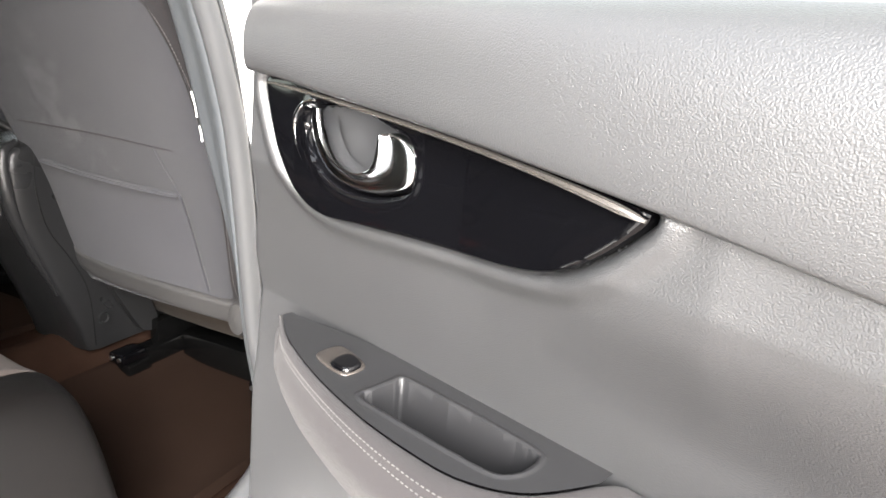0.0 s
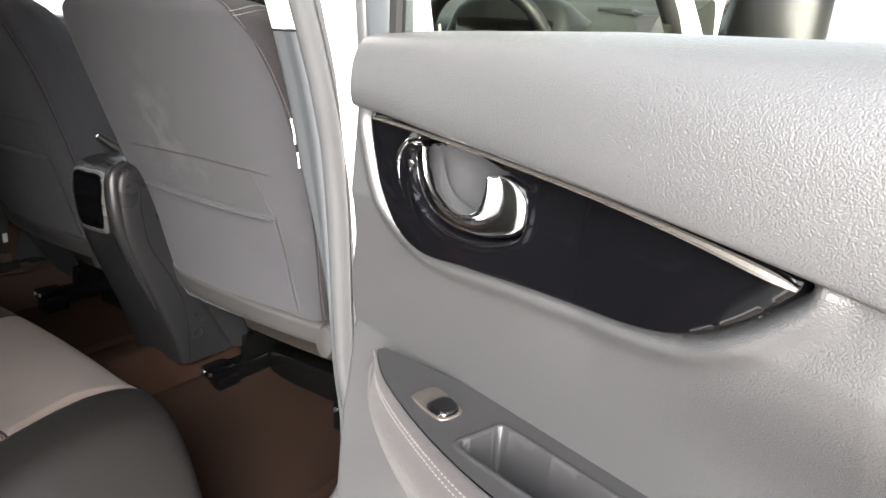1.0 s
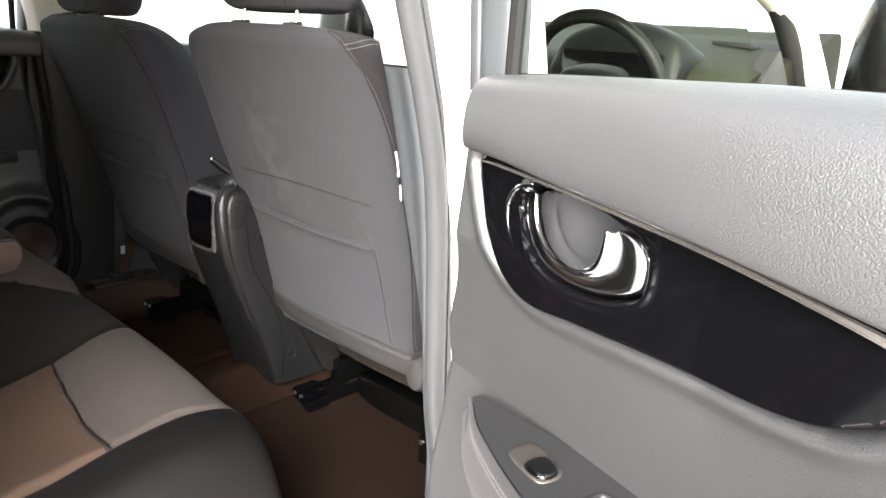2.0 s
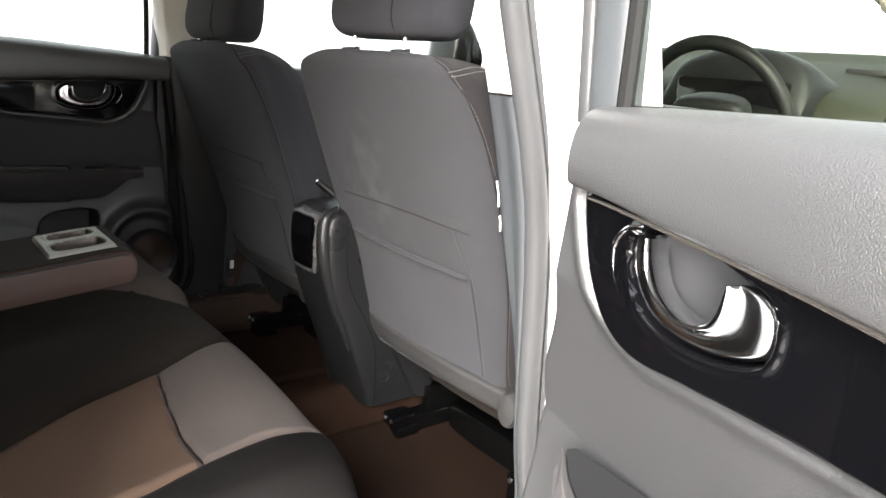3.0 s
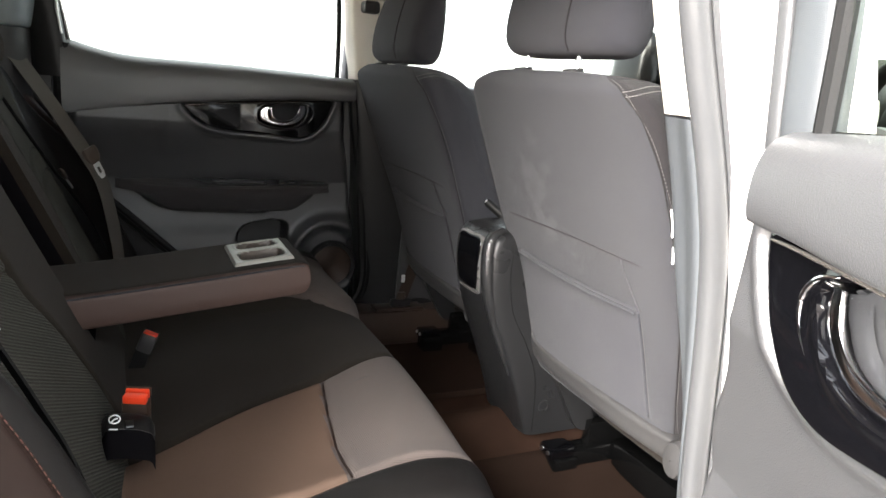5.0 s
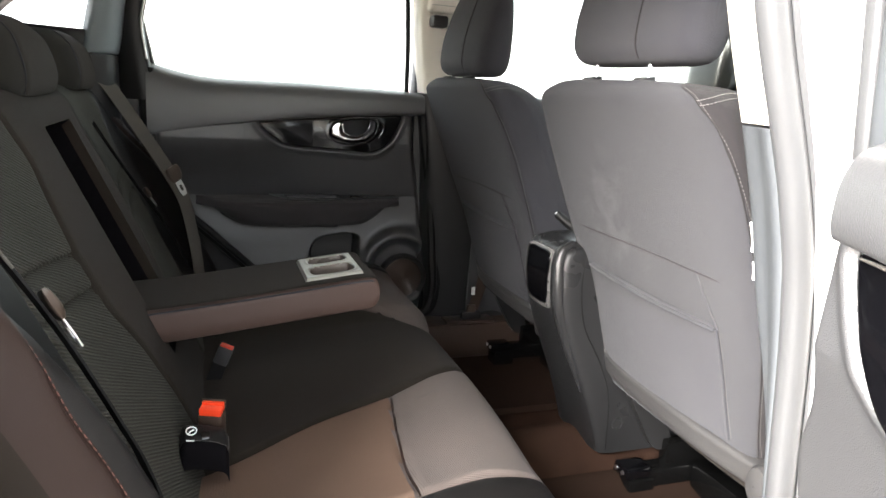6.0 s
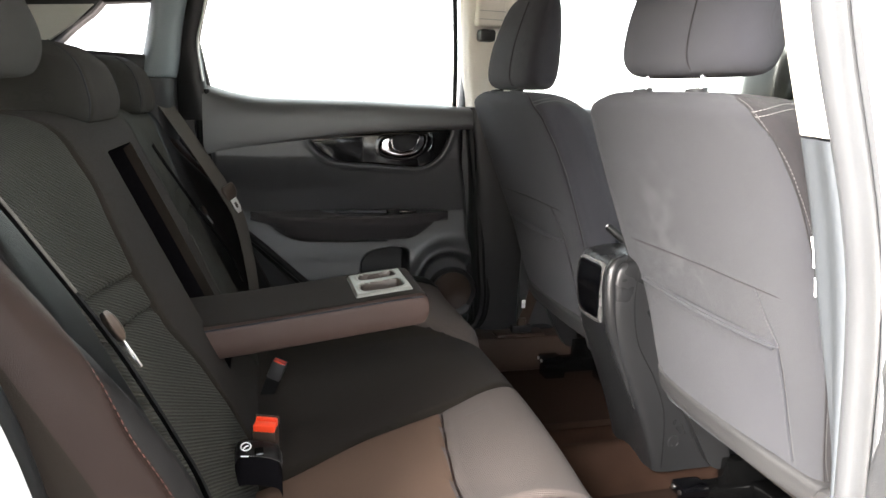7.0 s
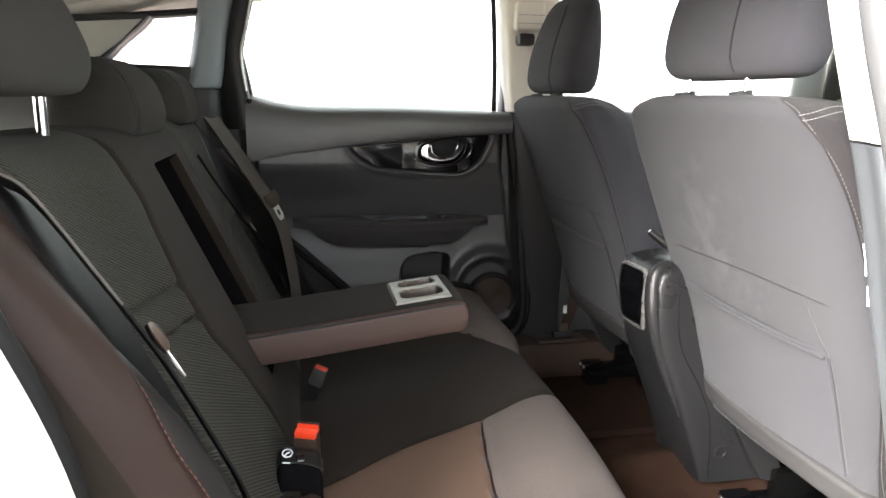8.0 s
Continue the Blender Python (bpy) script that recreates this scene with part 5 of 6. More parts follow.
def build_armrest():
    rows = []
    for x, zt, zl in ((-0.72, 0.785, 0.725), (-0.62, 0.795, 0.735), (-0.45, 0.817, 0.757), (-0.33, 0.833, 0.773), (-0.300, 0.834, 0.778), (-0.290, 0.826, 0.790)):
        w = 0.096
        rows.append([(x, -w + 0.0, zl + 0.012), (x, -w, zt - 0.014), (x, -w + 0.004, zt - 0.004), (x, -w + 0.012, zt), (x, -0.077, zt - 0.012), (x, -0.074, zl + 0.008), (x, 0.0, zl + 0.006), (x, 0.070, zl + 0.008), (x, 0.073, zt - 0.012), (x, w - 0.012, zt), (x, w - 0.004, zt - 0.004), (x, w, zt - 0.014), (x, w, zl + 0.012), (x, w - 0.014, zl), (x, 0, zl - 0.002), (x, -w + 0.014, zl)])
    arm = loft("armrest", rows, ARM_HIDE, bench, "dark cloth armrest, folded down", nu=40, nv=96)
    knots = [(-0.72, 0.786), (-0.62, 0.7955), (-0.45, 0.8175), (-0.33, 0.8335), (-0.302, 0.8345), (-0.293, 0.829), (-0.290, 0.815)]
    line = glide(knots, 90)
    ys = np.linspace(-0.094, 0.094, 96)
    X, Y = line[:, :1] + 0 * ys, ys + 0 * line[:, :1]
    Z = line[:, 1:] + 0.0035 - 0.14 * np.maximum(0.0, np.abs(Y) - 0.084)
    cx, cy = X[:-1, :-1], Y[:-1, :-1]
    hole = (cx > -0.416) & (cx < -0.318) & (cy > -0.069) & (cy < 0.062)
    zoned(np.stack([X, Y, Z], -1), hole.astype(int), [("armrest_cover", BLACK_CLOTH, "black cloth armrest cover")], bench)
    tube("armrest_piping", [(-0.70, -0.094, 0.781), (-0.5, -0.094, 0.806), (-0.33, -0.094, 0.8285), (-0.30, -0.092, 0.829)], 0.0018, CLOTH, bench, n=6)
    # cup holder tray: frame with two wells
    nu, nv = 90, 110
    X, Y = np.meshgrid(np.linspace(-0.419, -0.314, nu), np.linspace(-0.072, 0.066, nv), indexing="ij")
    far = [(-0.400, 0.022), (-0.400, 0.050), (-0.385, 0.056), (-0.345, 0.056), (-0.331, 0.050), (-0.331, 0.022), (-0.345, 0.014), (-0.385, 0.014)]
    close = [(-0.404, -0.050), (-0.404, -0.012), (-0.385, -0.004), (-0.345, -0.004), (-0.328, -0.012), (-0.328, -0.050), (-0.345, -0.060), (-0.385, -0.060)]
    s = np.minimum(inside_distance(X, Y, glide(far, 60, True)), inside_distance(X, Y, glide(close, 60, True)))
    Z = 0.8385 + 0.13 * (X + 0.36) - 0.042 * ease(0.0, -0.007, s) + 0.0015 * np.exp(-((s - 0.003) / 0.002) ** 2)
    rim = np.minimum(np.minimum(X + 0.419, -0.314 - X), np.minimum(Y + 0.072, 0.066 - Y))
    Z = Z - 0.006 * (1 - ease(0, 0.004, rim))
    sunk = (s[:-1, :-1] < -0.001).astype(int)
    silver = material("warm_silver_plastic", (0.26, 0.255, 0.225), 0.4, 0.3, tint=0.05)
    brown = material("brown_cup_well", (0.075, 0.058, 0.048), 0.3, 0.2, tint=0.08)
    zoned(np.stack([X, Y, Z], -1), sunk, [("cup_holder_tray", silver, "silver-grey tray with two cup wells"), ("cup_well", brown, "brown-grey cup wells")], bench)


build_armrest()


CLOTH_DEEP = material("deep_grey_cloth", (0.031, 0.030, 0.027), 0.9, grain=0.5, grain_size=2200, sheen=0.05, weave=330.0, tint=0.14, wrinkle=0.1, spec=0.1)


def build_rear_restraint(y, x, z, label, low):
    group = "head restraints of the rear bench"
    FRAME.append(Matrix.Translation((x, y, z)))
    hr = thing("head_restraint", label, "head restraint", group)
    if low:
        prof = ((0.0, -0.10, 0.035, 0.11), (0.006, -0.085, 0.055, 0.135), (0.04, -0.07, 0.06, 0.145), (0.09, -0.07, 0.045, 0.135), (0.115, -0.08, 0.02, 0.12), (0.125, -0.09, 0.0, 0.10))
    else:
        prof = ((0.062, -0.09, 0.02, 0.11), (0.070, -0.08, 0.05, 0.14), (0.105, -0.06, 0.062, 0.150), (0.15, -0.065, 0.050, 0.148), (0.21, -0.08, 0.02, 0.135), (0.235, -0.10, -0.02, 0.11))
    rings = []
    for h, a, b, w in prof:
        rings.append([(b, 0, h), (b - 0.004, 0.5 * w, h), (b - 0.02, 0.9 * w, h), (0.5 * (a + b), w, h), (a, 0.8 * w, h), (a, 0, h), (a, -0.8 * w, h), (0.5 * (a + b), -w, h), (b - 0.02, -0.9 * w, h), (b - 0.004, -0.5 * w, h)])
    if low:
        rings = [[(b, 0, h), (b - 0.002, 0.5 * w, h), (b - 0.006, 0.80 * w, h), (b - 0.030, 0.97 * w, h), (0.5 * (a + b), w, h), (a, 0.9 * w, h), (a, 0, h), (a, -0.9 * w, h), (0.5 * (a + b), -w, h), (b - 0.030, -0.97 * w, h), (b - 0.006, -0.80 * w, h), (b - 0.002, -0.5 * w, h)] for h, a, b, w in prof]
    if low:
        # front and side panels, cut from one surface
        pts = glide(np.stack([glide(r, 72, True) for r in np.asarray(rings, float)]), 36)
        mid = pts.mean(1, keepdims=True)
        pts = np.concatenate([np.repeat(mid[:1], 72, 1), pts, np.repeat(mid[-1:], 72, 1)])
        pts = np.concatenate([pts, pts[:, :1]], 1)
        wide = np.abs(pts[..., 1]).max(1)[:, None] + 1e-6
        q = 0.25 * (pts[:-1, :-1] + pts[1:, :-1] + pts[:-1, 1:] + pts[1:, 1:])
        side = (np.abs(q[..., 1]) > 0.80 * np.maximum(wide[:-1], 0.09)) & (q[..., 0] > pts[..., 0].min() + 0.01)
        zone = np.where(side, np.where(q[..., 1] > 0, 1, 2), 0)
        zoned(pts, zone, [("pad", BLACK_CLOTH, ""), ("side_panel", CLOTH_DEEP, "dark grey side panel"), ("side_panel", CLOTH_DEEP, "dark grey side panel")], hr)
        for s in (1, -1):
            tube("seam", [(b - 0.006, s * 0.81 * w, h) for h, a, b, w in prof[1:]], 0.0016, CLOTH, hr, n=6)
    else:
        loft("pad", rings, CLOTH_DEEP, hr, "", nu=30, nv=60)
    if not low:
        for s in (-0.075, 0.075):
            tube("post", [(0.0, s, -0.03), (0.0, s, 0.08)], 0.0075, CHROME, hr, "chrome post", steps=6)
            tube("collar", [(0.0, s, -0.004), (0.0, s, 0.008)], 0.022, DARK, hr, n=16, steps=4)
    FRAME.pop()


build_rear_restraint(-0.39, -0.885, 1.122, "raised grey cloth head restraint on chrome posts", False)
build_rear_restraint(0.05, -0.885, 1.120, "lowered black cloth head restraint in the middle", True)
build_rear_restraint(0.53, -0.885, 1.120, "lowered black cloth head restraint by the far door", True)


# ---------- belts and buckles ----------
def build_tongue(parent, at, along, across, size=0.05):
    """Belt tongue: dark grip with a bright steel blade that has a slot."""
    a, w = Vector(along).normalized(), Vector(across).normalized()
    n = a.cross(w)
    m = Matrix((( *w, 0), (*a, 0), (*n, 0), (0, 0, 0, 1))).transposed()
    m = Matrix.Translation(at) @ m
    FRAME.append(m)
    loft("tongue_grip", [[(-0.85 * w, y, -0.7 * h), (0.85 * w, y, -0.7 * h), (w, y, 0.0), (0.8 * w, y, h), (-0.8 * w, y, h), (-w, y, 0.0)] for y, w, h in ((-0.016, 0.020, 0.003), (-0.008, 0.024, 0.006), (0.004, 0.023, 0.007), (0.016, 0.019, 0.006), (0.023, 0.014, 0.003))], TAN, parent, "tan grip", nu=16, nv=28)
    blade = [(-0.012, 0.018), (-0.012, 0.05), (-0.007, 0.062), (0.007, 0.062), (0.012, 0.05), (0.012, 0.018)]
    o = blade
    verts, faces = [], []
    hole = [(-0.006, 0.034), (-0.006, 0.046), (-0.004, 0.050), (0.004, 0.050), (0.006, 0.046), (0.006, 0.034)]
    for z in (-0.001, 0.001):
        verts += [(x, y, z) for x, y in o] + [(x, y, z) for x, y in hole]
    k = len(o)
    for j in range(k):
        q = (j + 1) % k
        faces += [(j, q, k + q, k + j), (2 * k + q, 2 * k + j, 3 * k + j, 3 * k + q), (q, j, 2 * k + j, 2 * k + q), (k + j, k + q, 3 * k + q, 3 * k + j)]
    part("tongue_blade", verts, faces, TONGUE, parent, "bright steel blade", 30)
    FRAME.pop()


def build_belt(path, across, mat, tongue_at, label, width=0.046, edge=False):
    belt = thing("seat_belt", label, "seat belt", "seat belts of the rear bench")
    ribbon("webbing", path, across, width, mat, belt, steps=60)
    p = np.array(path, float)
    k = tongue_at
    along = p[k + 1] - p[k]
    w = np.asarray(across, float)
    w = w[k] if w.ndim == 2 else w
    if edge:
        tube("folded_edge", p[:k] - 0.5 * width * w / np.linalg.norm(w), 0.0016, WEBBING, belt, "light grey folded edge", n=8)
    build_tongue(belt, Vector(p[k]) + Vector((0.008, 0, 0.004)), along, w)
    return belt


build_belt([(-0.86, -0.640, 1.17), (-0.828, -0.612, 1.124), (-0.812, -0.590, 1.105), (-0.793, -0.580, 1.073), (-0.772, -0.575, 1.036), (-0.749, -0.562, 0.990), (-0.730, -0.555, 0.953), (-0.716, -0.540, 0.917), (-0.697, -0.535, 0.875), (-0.674, -0.525, 0.818), (-0.648, -0.525, 0.757), (-0.615, -0.52, 0.64)], (-0.25, 0.82, -0.31), DARK_WEBBING, 6, "dark grey seat belt lying edge-on against the near backrest", edge=True)
build_belt([(-0.835, 0.622, 1.165), (-0.815, 0.621, 1.145), (-0.796, 0.62, 1.123), (-0.72, 0.615, 1.005), (-0.668, 0.61, 0.92), (-0.635, 0.605, 0.85), (-0.61, 0.60, 0.72), (-0.60, 0.60, 0.62)], (0.5, 0.85, 0.3), WEBBING, 4, "grey seat belt hanging by the far door")
build_belt([[-0.79, 0.26, 1.066], [-0.765, 0.308, 1.008], [-0.717, 0.398, 0.904], [-0.685, 0.479, 0.832], [-0.656, 0.517, 0.77], [-0.627, 0.517, 0.703]], (-0.17, 0.85, -0.2), DARK_WEBBING, 2, "black middle seat belt lying edge-on against the backrest", width=0.03)


def build_buckle(at, wide, up, label, size, cover, red):
    b = thing("belt_buckle", label, "seat belt buckle", "buckles of the rear bench")
    w, u = Vector(wide).normalized(), Vector(up).normalized()
    u = (u - w * u.dot(w)).normalized()
    n = w.cross(u)
    FRAME.append(Matrix.Translation(at) @ Matrix(((*n, 0), (*w, 0), (*u, 0), (0, 0, 0, 1))).transposed())
    s = size
    box("housing", (-0.013 * s, -0.021 * s, -0.060 * s), (0.013 * s, 0.021 * s, 0.0), cover, b, "dark housing", bevel=0.004)
    box("release_button", (-0.003 * s, -0.019 * s, -0.003), (0.0125 * s, 0.019 * s, red), RED, b, "red release button", bevel=0.002)
    box("release_button", (-0.012 * s, -0.019 * s, -0.003), (-0.004 * s, 0.019 * s, red * 1.3), RED, b, bevel=0.002)
    box("tongue_slot", (-0.0135 * s, -0.021 * s, -0.001), (-0.0125 * s, 0.021 * s, red * 1.5), cover, b, bevel=0.0005)
    ribbon("stalk", [(0, 0, -0.055 * s), (-0.005, 0, -0.09 * s), (-0.012, 0, -0.14 * s)], (0, 1, 0), 0.04 * s, DARK_WEBBING, b, steps=10)
    FRAME.pop()


build_buckle((-0.580, -0.268, 0.690), (0.95, -0.30, -0.02), (-0.06, -0.12, 0.98), "upright black buckle with red button beside the near cushion", 0.85, WARM_TRIM, 0.009)
build_buckle((-0.550, 0.015, 0.680), (0.90, -0.25, -0.36), (0.38, -0.05, 0.92), "small tilted grey buckle with red button under the armrest", 0.64, VALANCE, 0.001)


def build_anchor_cover():
    c = thing("anchor_cover", "black flap with a white child seat symbol in the seat crease", "anchor flap")
    prof = glide([(-0.262, 0.655), (-0.270, 0.671), (-0.284, 0.677), (-0.303, 0.671), (-0.320, 0.656), (-0.332, 0.636)], 16)
    rows = []
    for u in np.linspace(0, 1, 16):
        q = 0.004 * math.sin(math.pi * u) - 0.012 * max(0.0, abs(u - 0.5) - 0.42) / 0.08
        rows.append([(-0.624 + 0.066 * u, y - 0.016 * u, z + q - 0.004 * u) for y, z in prof])
    flap = np.array(rows)
    sheet("flap", flap[:, :11], CHARCOAL_HIDE, c)
    sheet("lower_pad", flap[:, 10:], VOID, c, "black pad under the flap")
    rim = [tuple(p) for p in np.concatenate([flap[:, 1], flap[-1, 1:11], flap[::-1, 10]])[::3] + np.array([0, -0.0005, 0.0012])]
    stitches("edge_stitching", rim, THREAD, c, length=0.003, gap=0.001, r=0.0005)
    on = lambda u, k, lift: (-0.624 + 0.066 * u, prof[k][0] - 0.016 * u - 0.4 * lift, prof[k][1] - 0.004 * u + 0.004 * math.sin(math.pi * u) + lift)
    mid = Vector(on(0.24, 8, 0.003))
    a = np.linspace(0, 2 * np.pi, 20)
    tube("symbol_ring", [tuple(mid + Vector((0.007 * math.cos(t), 0.006 * math.sin(t), 0.003 * math.sin(t)))) for t in a], 0.001, WHITE, c, "white symbol", n=6, steps=40)
    tube("symbol_bar", [tuple(mid + Vector((-0.004, -0.004, -0.002))), tuple(mid), tuple(mid + Vector((0.004, 0.001, 0.0005)))], 0.0011, WHITE, c, n=6, steps=8)
    tube("symbol_bar", [tuple(mid + Vector((-0.007, -0.012, -0.008))), tuple(mid + Vector((0.004, -0.013, -0.009)))], 0.001, WHITE, c, n=6, steps=8)
    p = Vector(on(0.52, 9, 0.002))
    box("slot", tuple(p + Vector((-0.006, -0.006, -0.004))), tuple(p + Vector((0.006, 0.006, 0.002))), GLOSS, c, bevel=0.001, turn=pose(0, 0, 0, 38, 0, 0))


build_anchor_cover()


def build_front_belt():
    b = thing("front_seat_belt", "grey front belt end bolted to the sill", "seat belt")
    ribbon("webbing", [(0.30, 0.665, 0.90), (0.262, 0.66, 0.72), (0.235, 0.655, 0.60), (0.205, 0.650, 0.51), (0.196, 0.648, 0.48)], (0.9, 0.1, 0.3), 0.046, WARM_TRIM, b, "brown-grey webbing")
    loft("belt_end", [[(0.197 - w, 0.640, z), (0.197 + w, 0.640, z), (0.197 + w, 0.650, z), (0.197 - w, 0.650, z)] for w, z in ((0.010, 0.478), (0.013, 0.492), (0.012, 0.508), (0.010, 0.522))], TAN, b, "tan belt end", nv=20)
    box("anchor", (0.165, 0.636, 0.475), (0.23, 0.660, 0.50), DARK, b, bevel=0.005)
    box("belt_guide", (0.004, 0.598, 1.336), (0.050, 0.640, 1.368), DARK, b, "black belt guide", bevel=0.008)
    box("tag", (0.193, 0.640, 0.555), (0.205, 0.644, 0.580), WHITE, b, "white tag", bevel=0.001)
    c = thing("belt_label", "white care label on the driver's belt beside the pillar", "label")
    ribbon("strip", [(0.062, -0.576, 1.035), (0.066, -0.579, 1.015), (0.068, -0.580, 0.998)], (0.8, 0.6, 0), 0.010, WHITE, c)
    ribbon("strip", [(0.0705, -0.582, 0.985), (0.072, -0.583, 0.975), (0.073, -0.584, 0.962)], (0.8, 0.6, 0), 0.007, WHITE, c)


build_front_belt()


# ---------- centre console ----------
def build_console():
    c = thing("centre_console", "charcoal centre console with rear air vent between the front seats", "console")
    cy = -0.012
    rings = []
    for z, x, w in ((0.428, 0.205, 0.094), (0.47, 0.193, 0.094), (0.54, 0.168, 0.093), (0.62, 0.135, 0.091), (0.70, 0.102, 0.089), (0.76, 0.086, 0.087), (0.81, 0.081, 0.086), (0.850, 0.080, 0.084), (0.876, 0.092, 0.080), (0.888, 0.125, 0.068)):
        rings.append([(x, cy, z), (x + 0.002, cy + 0.75 * w, z), (x + 0.018, cy + w, z), (x + 0.10, cy + w * 1.02, z), (x + 0.30, cy + w * 1.04, z), (0.88, cy + w * 1.05, z), (0.9, cy, z), (0.88, cy - w * 1.05, z), (x + 0.30, cy - w * 1.04, z), (x + 0.10, cy - w * 1.02, z), (x + 0.018, cy - w, z), (x + 0.002, cy - 0.75 * w, z)])
    loft("shell", rings, DARK_GRAIN, c, "grained charcoal shell", nu=60, nv=72)
    face = lambda a, b, h: (float(np.interp(b, [0.70, 0.76, 0.81, 0.87], [0.103, 0.087, 0.0815, 0.084])) - h, cy + a, b)
    out = [(0.070, 0.862), (0.073, 0.80), (0.068, 0.752), (0.055, 0.738), (-0.02, 0.740), (-0.034, 0.756), (-0.040, 0.80), (-0.040, 0.864), (0.01, 0.870)]
    frame_part = plate("vent_frame", out, face, 0.005, BRUSHED, c, "satin silver vent frame", bevel=0.002, n=70)
    inner = [((a - 0.016) * 0.85 + 0.016, (b - 0.80) * 0.88 + 0.803) for a, b in out]
    plate("vent_face", inner, face, 0.0075, GLOSS, frame_part, "black gloss vent face", bevel=0.002, n=70)
    tube("edge_strip", [(0.115, cy - 0.056, 0.886), (0.086, cy - 0.060, 0.866), (0.082, cy - 0.066, 0.81), (0.092, cy - 0.068, 0.75), (0.118, cy - 0.070, 0.675), (0.14, cy - 0.072, 0.62), (0.16, cy - 0.072, 0.57)], [0.010, 0.014, 0.0155, 0.015, 0.012, 0.008, 0.003], CORNER, c, "rounded satin corner", n=16)
    tube("side_seam", [(0.13, cy - 0.083, 0.87), (0.125, cy - 0.0885, 0.80), (0.14, cy - 0.0915, 0.72), (0.185, cy - 0.0945, 0.64), (0.215, cy - 0.096, 0.56), (0.222, cy - 0.097, 0.44)], 0.0016, BLACK_RUBBER, c, n=6)
    a = np.linspace(0, 2 * np.pi, 24, endpoint=False)
    rows = [np.stack([0.245 + r * np.cos(a), np.full(24, cy - 0.096 - q), 0.497 + r * np.sin(a)], -1) for r, q in ((0.014, 0.0), (0.014, 0.005), (0.010, 0.005), (0.009, 0.002), (0.0005, 0.002))]
    sheet("screw_cap", rows, DARK, c, "round screw cap", close_v=True)
    l = thing("hand_lever", "black lever with a highlight on its tip behind the console", "lever")
    tube("shaft", [(0.165, 0.105, 0.916), (0.20, 0.075, 0.885), (0.23, 0.05, 0.86)], [0.009, 0.011, 0.012], BLACK_LEATHER, l, n=12, steps=16)
    # small steel dot in place of the highlight on the black tip
    tube("tip", [(0.1635, 0.1065, 0.9175), (0.166, 0.104, 0.915)], 0.004, STEEL, l, "steel dot for the tip's highlight", n=12, steps=4)


build_console()


# ---------- floor mats ----------
def build_mat(name, x0, x1, y0, y1, label):
    xs, ys = np.linspace(x0, x1, 40), np.linspace(y0, y1, 30)
    rows = []
    for x in xs:
        row = []
        for y in ys:
            rim = min(x - x0, x1 - x, y - y0, y1 - y)
            z = 0.352 + 0.10 * math.exp(-((y + 0.01) / 0.12) ** 2) + 0.10 * float(ease(-0.1, -0.35, x))
            row.append((x, y, z + 0.006 + 0.006 * math.exp(-((rim - 0.012) / 0.006) ** 2) - 0.006 * float(rim < 0.002)))
        rows.append(row)
    tagged(sheet(name, rows, MAT, flip=True), label, "floor mat", "floor mats of the car")


build_mat("floor_mat", -0.06, 0.45, -0.60, -0.12, "dark floor mat behind the driver's seat")
build_mat("floor_mat", -0.06, 0.45, 0.24, 0.62, "dark floor mat behind the passenger seat")


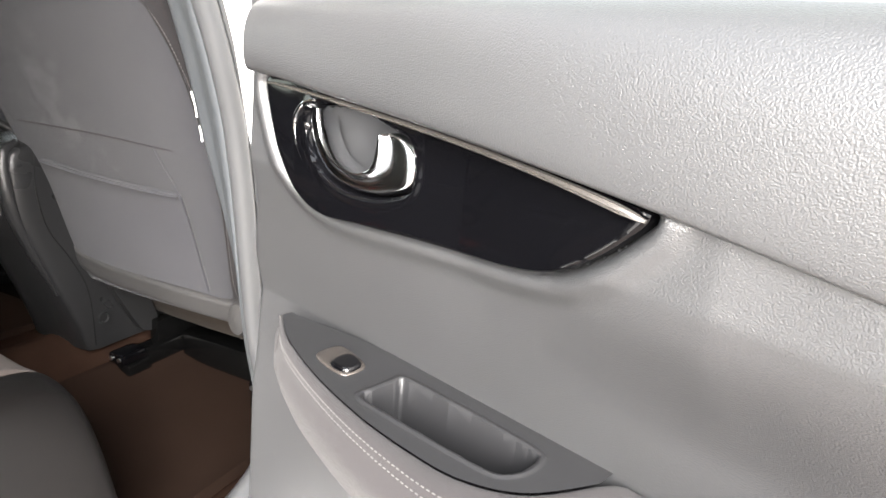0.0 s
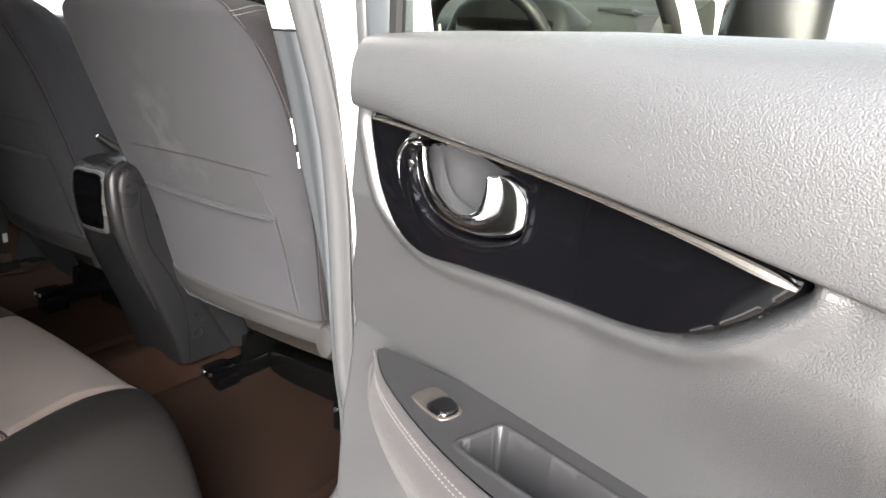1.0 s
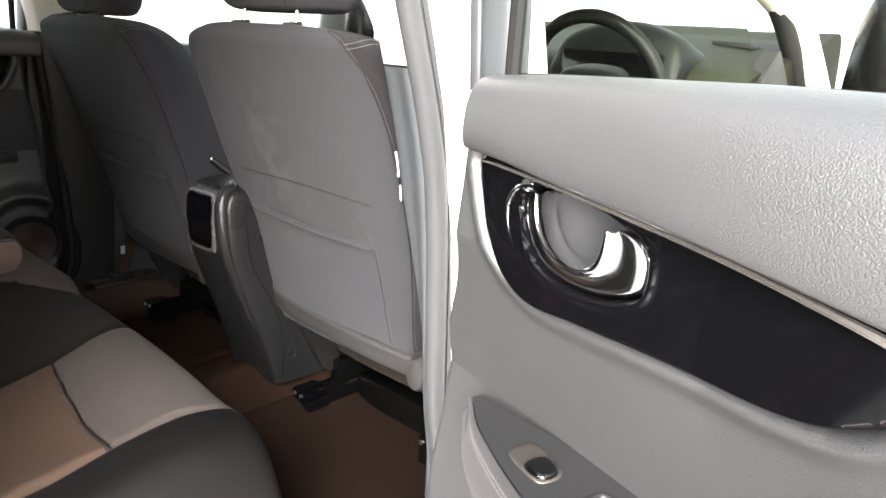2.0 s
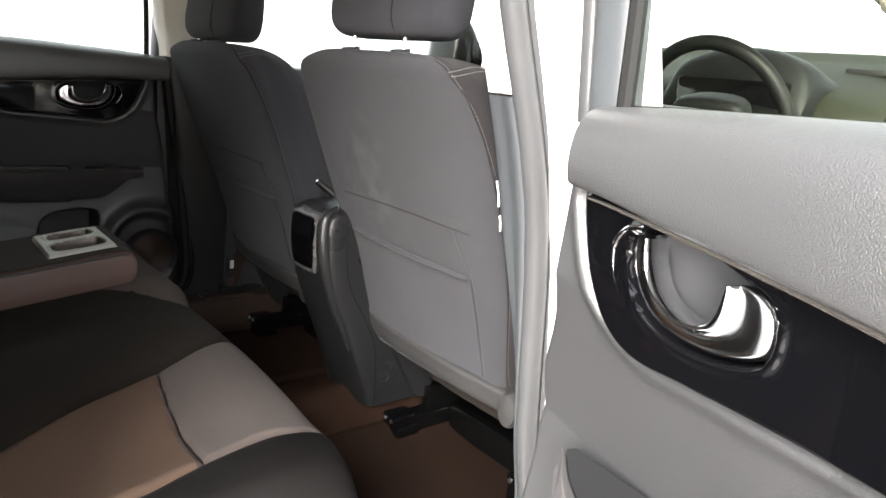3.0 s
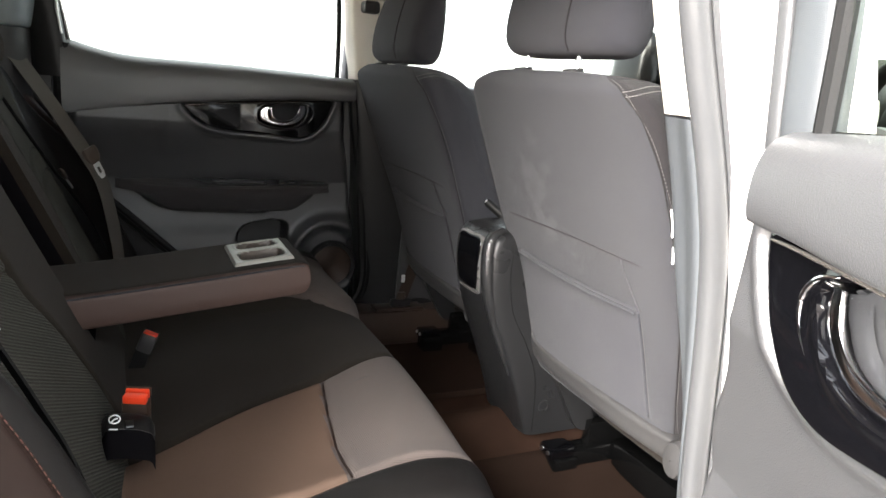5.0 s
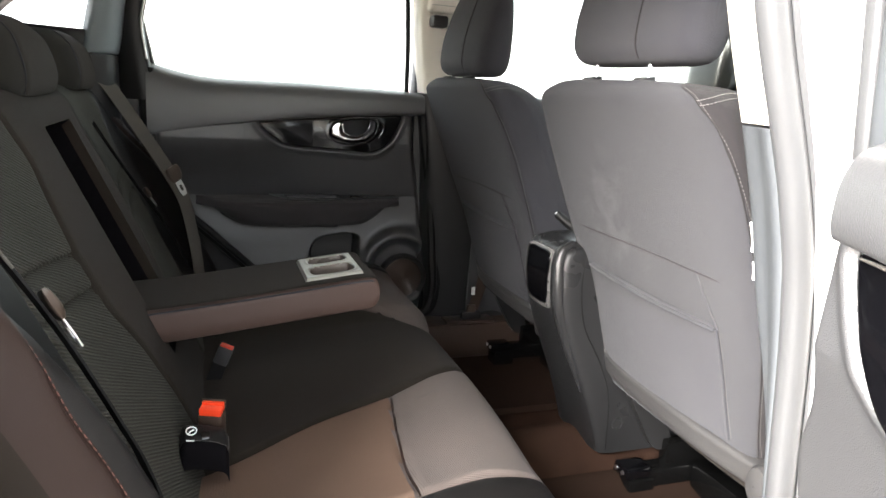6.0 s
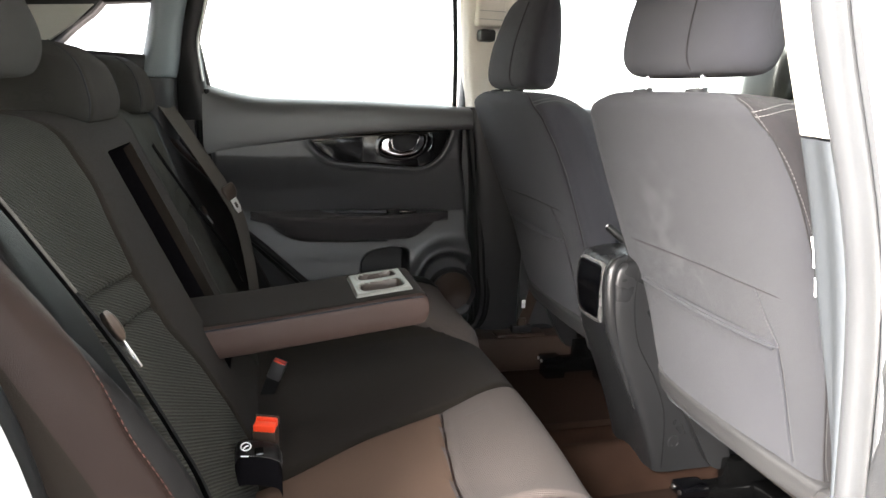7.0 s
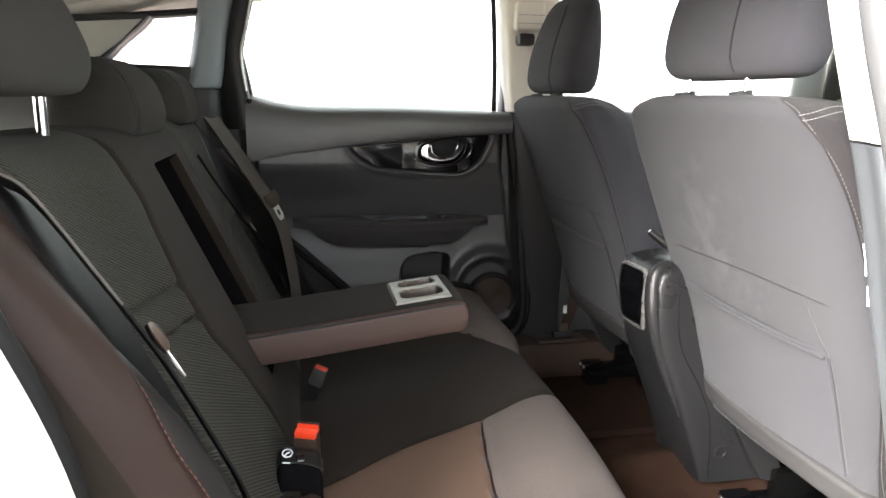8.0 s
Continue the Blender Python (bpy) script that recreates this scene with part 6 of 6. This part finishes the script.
# ---------- dashboard and steering wheel ----------
def build_dash():
    d = thing("dashboard", "black moulded dashboard under the windscreen", "dashboard")
    rows = []
    for y, lift in ((-0.72, -0.02), (-0.60, 0.0), (-0.45, 0.012), (-0.30, 0.010), (-0.10, 0.0), (0.30, -0.005), (0.60, -0.005), (0.78, -0.02)):
        rows.append([(1.12, y, 0.80), (1.10, y, 1.04 + lift), (1.13, y, 1.19 + lift), (1.22, y, 1.245 + lift), (1.45, y, 1.29 + lift), (1.80, y, 1.355), (2.05, y, 1.36), (2.05, y, 0.8)])
    loft("top_pad", rows, DASH, d, "grained dash top", nu=60, nv=60)
    rows = []
    for y, h in ((-0.56, 0.0), (-0.53, 0.045), (-0.45, 0.075), (-0.37, 0.082), (-0.29, 0.075), (-0.21, 0.045), (-0.18, 0.0)):
        rows.append([(1.07, y, 1.14), (1.08, y, 1.22 + h), (1.13, y, 1.25 + h), (1.22, y, 1.245 + h * 0.8), (1.36, y, 1.24), (1.30, y, 1.15)])
    loft("cluster_hood", rows, BLACK_LEATHER, d, "black instrument hood", nu=40, nv=40)
    box("cluster_face", (1.055, -0.52, 1.10), (1.085, -0.22, 1.25), GLOSS, d, bevel=0.01)
    box("column_cowl", (0.96, -0.43, 1.02), (1.12, -0.32, 1.12), BLACK_LEATHER, d, bevel=0.02)
    for y in (-0.10, 0.04):
        tube("vent_frame", [(1.075, y - 0.055, 1.225), (1.078, y - 0.06, 1.17), (1.08, y - 0.03, 1.145), (1.08, y + 0.045, 1.145), (1.078, y + 0.055, 1.19), (1.075, y + 0.05, 1.225)], 0.004, SATIN, d, "silver vent frame", n=8)
        for k in range(3):
            box("vent_slat", (1.07, y - 0.05, 1.16 + 0.02 * k), (1.085, y + 0.048, 1.164 + 0.02 * k), DARK, d, bevel=0.001)
    box("windscreen_vent", (1.5, -0.60, 1.305), (1.60, -0.46, 1.322), DARK, d, bevel=0.002)
    w = thing("steering_wheel", "black leather steering wheel with silver spokes", "steering wheel")
    FRAME.append(Matrix.Translation((0.94, -0.405, 1.146)) @ pose(0, 0, 0, 0, -24, 0))
    a = np.linspace(0, 2 * np.pi, 61)
    pts = np.array([(0.0, 0.183 * math.cos(t), 0.183 * math.sin(t)) for t in a[:-1]])
    ring = []
    for t in a[:-1]:
        rad = Vector((0, math.cos(t), math.sin(t)))
        ring.append([tuple(rad * (0.186 + 0.017 * math.cos(q)) + Vector((0.0165 * math.sin(q), 0, 0))) for q in np.linspace(0, 2 * np.pi, 16, endpoint=False)])
    ring.append(ring[0])
    sheet("rim", ring, BLACK_LEATHER, w, "black leather rim", close_v=True)
    loft("hub", [[(x, 0.075 * s, 0.055 * s), (x, 0.09 * s, -0.02 * s), (x, 0.05 * s, -0.075 * s), (x, -0.05 * s, -0.075 * s), (x, -0.09 * s, -0.02 * s), (x, -0.075 * s, 0.055 * s)] for x, s in ((0.03, 0.9), (-0.01, 1.0), (-0.03, 0.9), (-0.036, 0.6))], BLACK_LEATHER, w, nv=30)
    for s in (1, -1):
        box("spoke", (-0.012, min(s * 0.07, s * 0.178), -0.028), (0.012, max(s * 0.07, s * 0.178), 0.018), DARK, w, bevel=0.006)
        tube("spoke_trim", [(-0.02, s * 0.075, 0.012), (-0.02, s * 0.12, -0.022), (-0.016, s * 0.165, -0.02)], 0.006, SATIN, w, "silver spoke trim", n=8)
    box("lower_spoke", (-0.012, -0.03, -0.178), (0.012, 0.03, -0.06), DARK, w, bevel=0.006)
    FRAME.pop()


build_dash()


def build_rear_shell():
    # right roof rail, rear side walls and the tailgate close the cabin behind the camera's view
    def rail(x):
        return 1.53 - 0.11 * max(0.0, 0.1 - x) ** 2
    loft("roof_rail", [[(x, -0.57, rail(x) - 0.005), (x, -0.66, rail(x) - 0.03), (x, -0.74, rail(x) - 0.04), (x, -0.75, rail(x) + 0.03), (x, -0.60, rail(x) + 0.06)] for x in np.linspace(-1.75, 1.0, 8)], LINING, body, nu=30, nv=20)
    loft("rear_side_wall", [[(x, -0.66, 0.40), (x, -0.65, 0.8), (x, -0.64, 1.14), (x, -0.76, 1.14), (x, -0.80, 0.9), (x, -0.80, 0.40)] for x in (-1.80, -1.6, -1.4, -1.20)], DARK, body, nv=36)
    loft("tailgate_pillar", [[(x, 0.56, 1.05), (x, 0.54, 1.45), (x, 0.66, 1.42), (x, 0.72, 1.05)] for x in (-1.80, -1.7, -1.6, -1.52)], DARK, body, nv=28)
    box("tailgate_header", (-1.80, -0.64, 1.40), (-1.72, 0.68, 1.46), LINING, body, bevel=0.01)
    pane = sheet("tailgate_glass", [[(-1.77, y, z) for z in np.linspace(1.06, 1.41, 4)] for y in np.linspace(-0.64, 0.70, 6)], TINTED, body, "clear rear glass")
    pane.visible_shadow = False


build_rear_shell()


def build_front_shell():
    # windscreen pillars and bulkhead
    for s, y in ((1, 0.76), (-1, -0.76)):
        tube("windscreen_pillar", [(1.78, y + s * 0.02, 1.08), (1.58, y - s * 0.03, 1.30), (1.44, y - s * 0.07, 1.42), (1.1, y - s * 0.16, 1.53)], 0.045, BEIGE, body, "beige windscreen pillar", n=10)
    box("bulkhead", (1.9, -0.74, 0.3), (1.96, 0.84, 1.12), DARK, body)


build_front_shell()
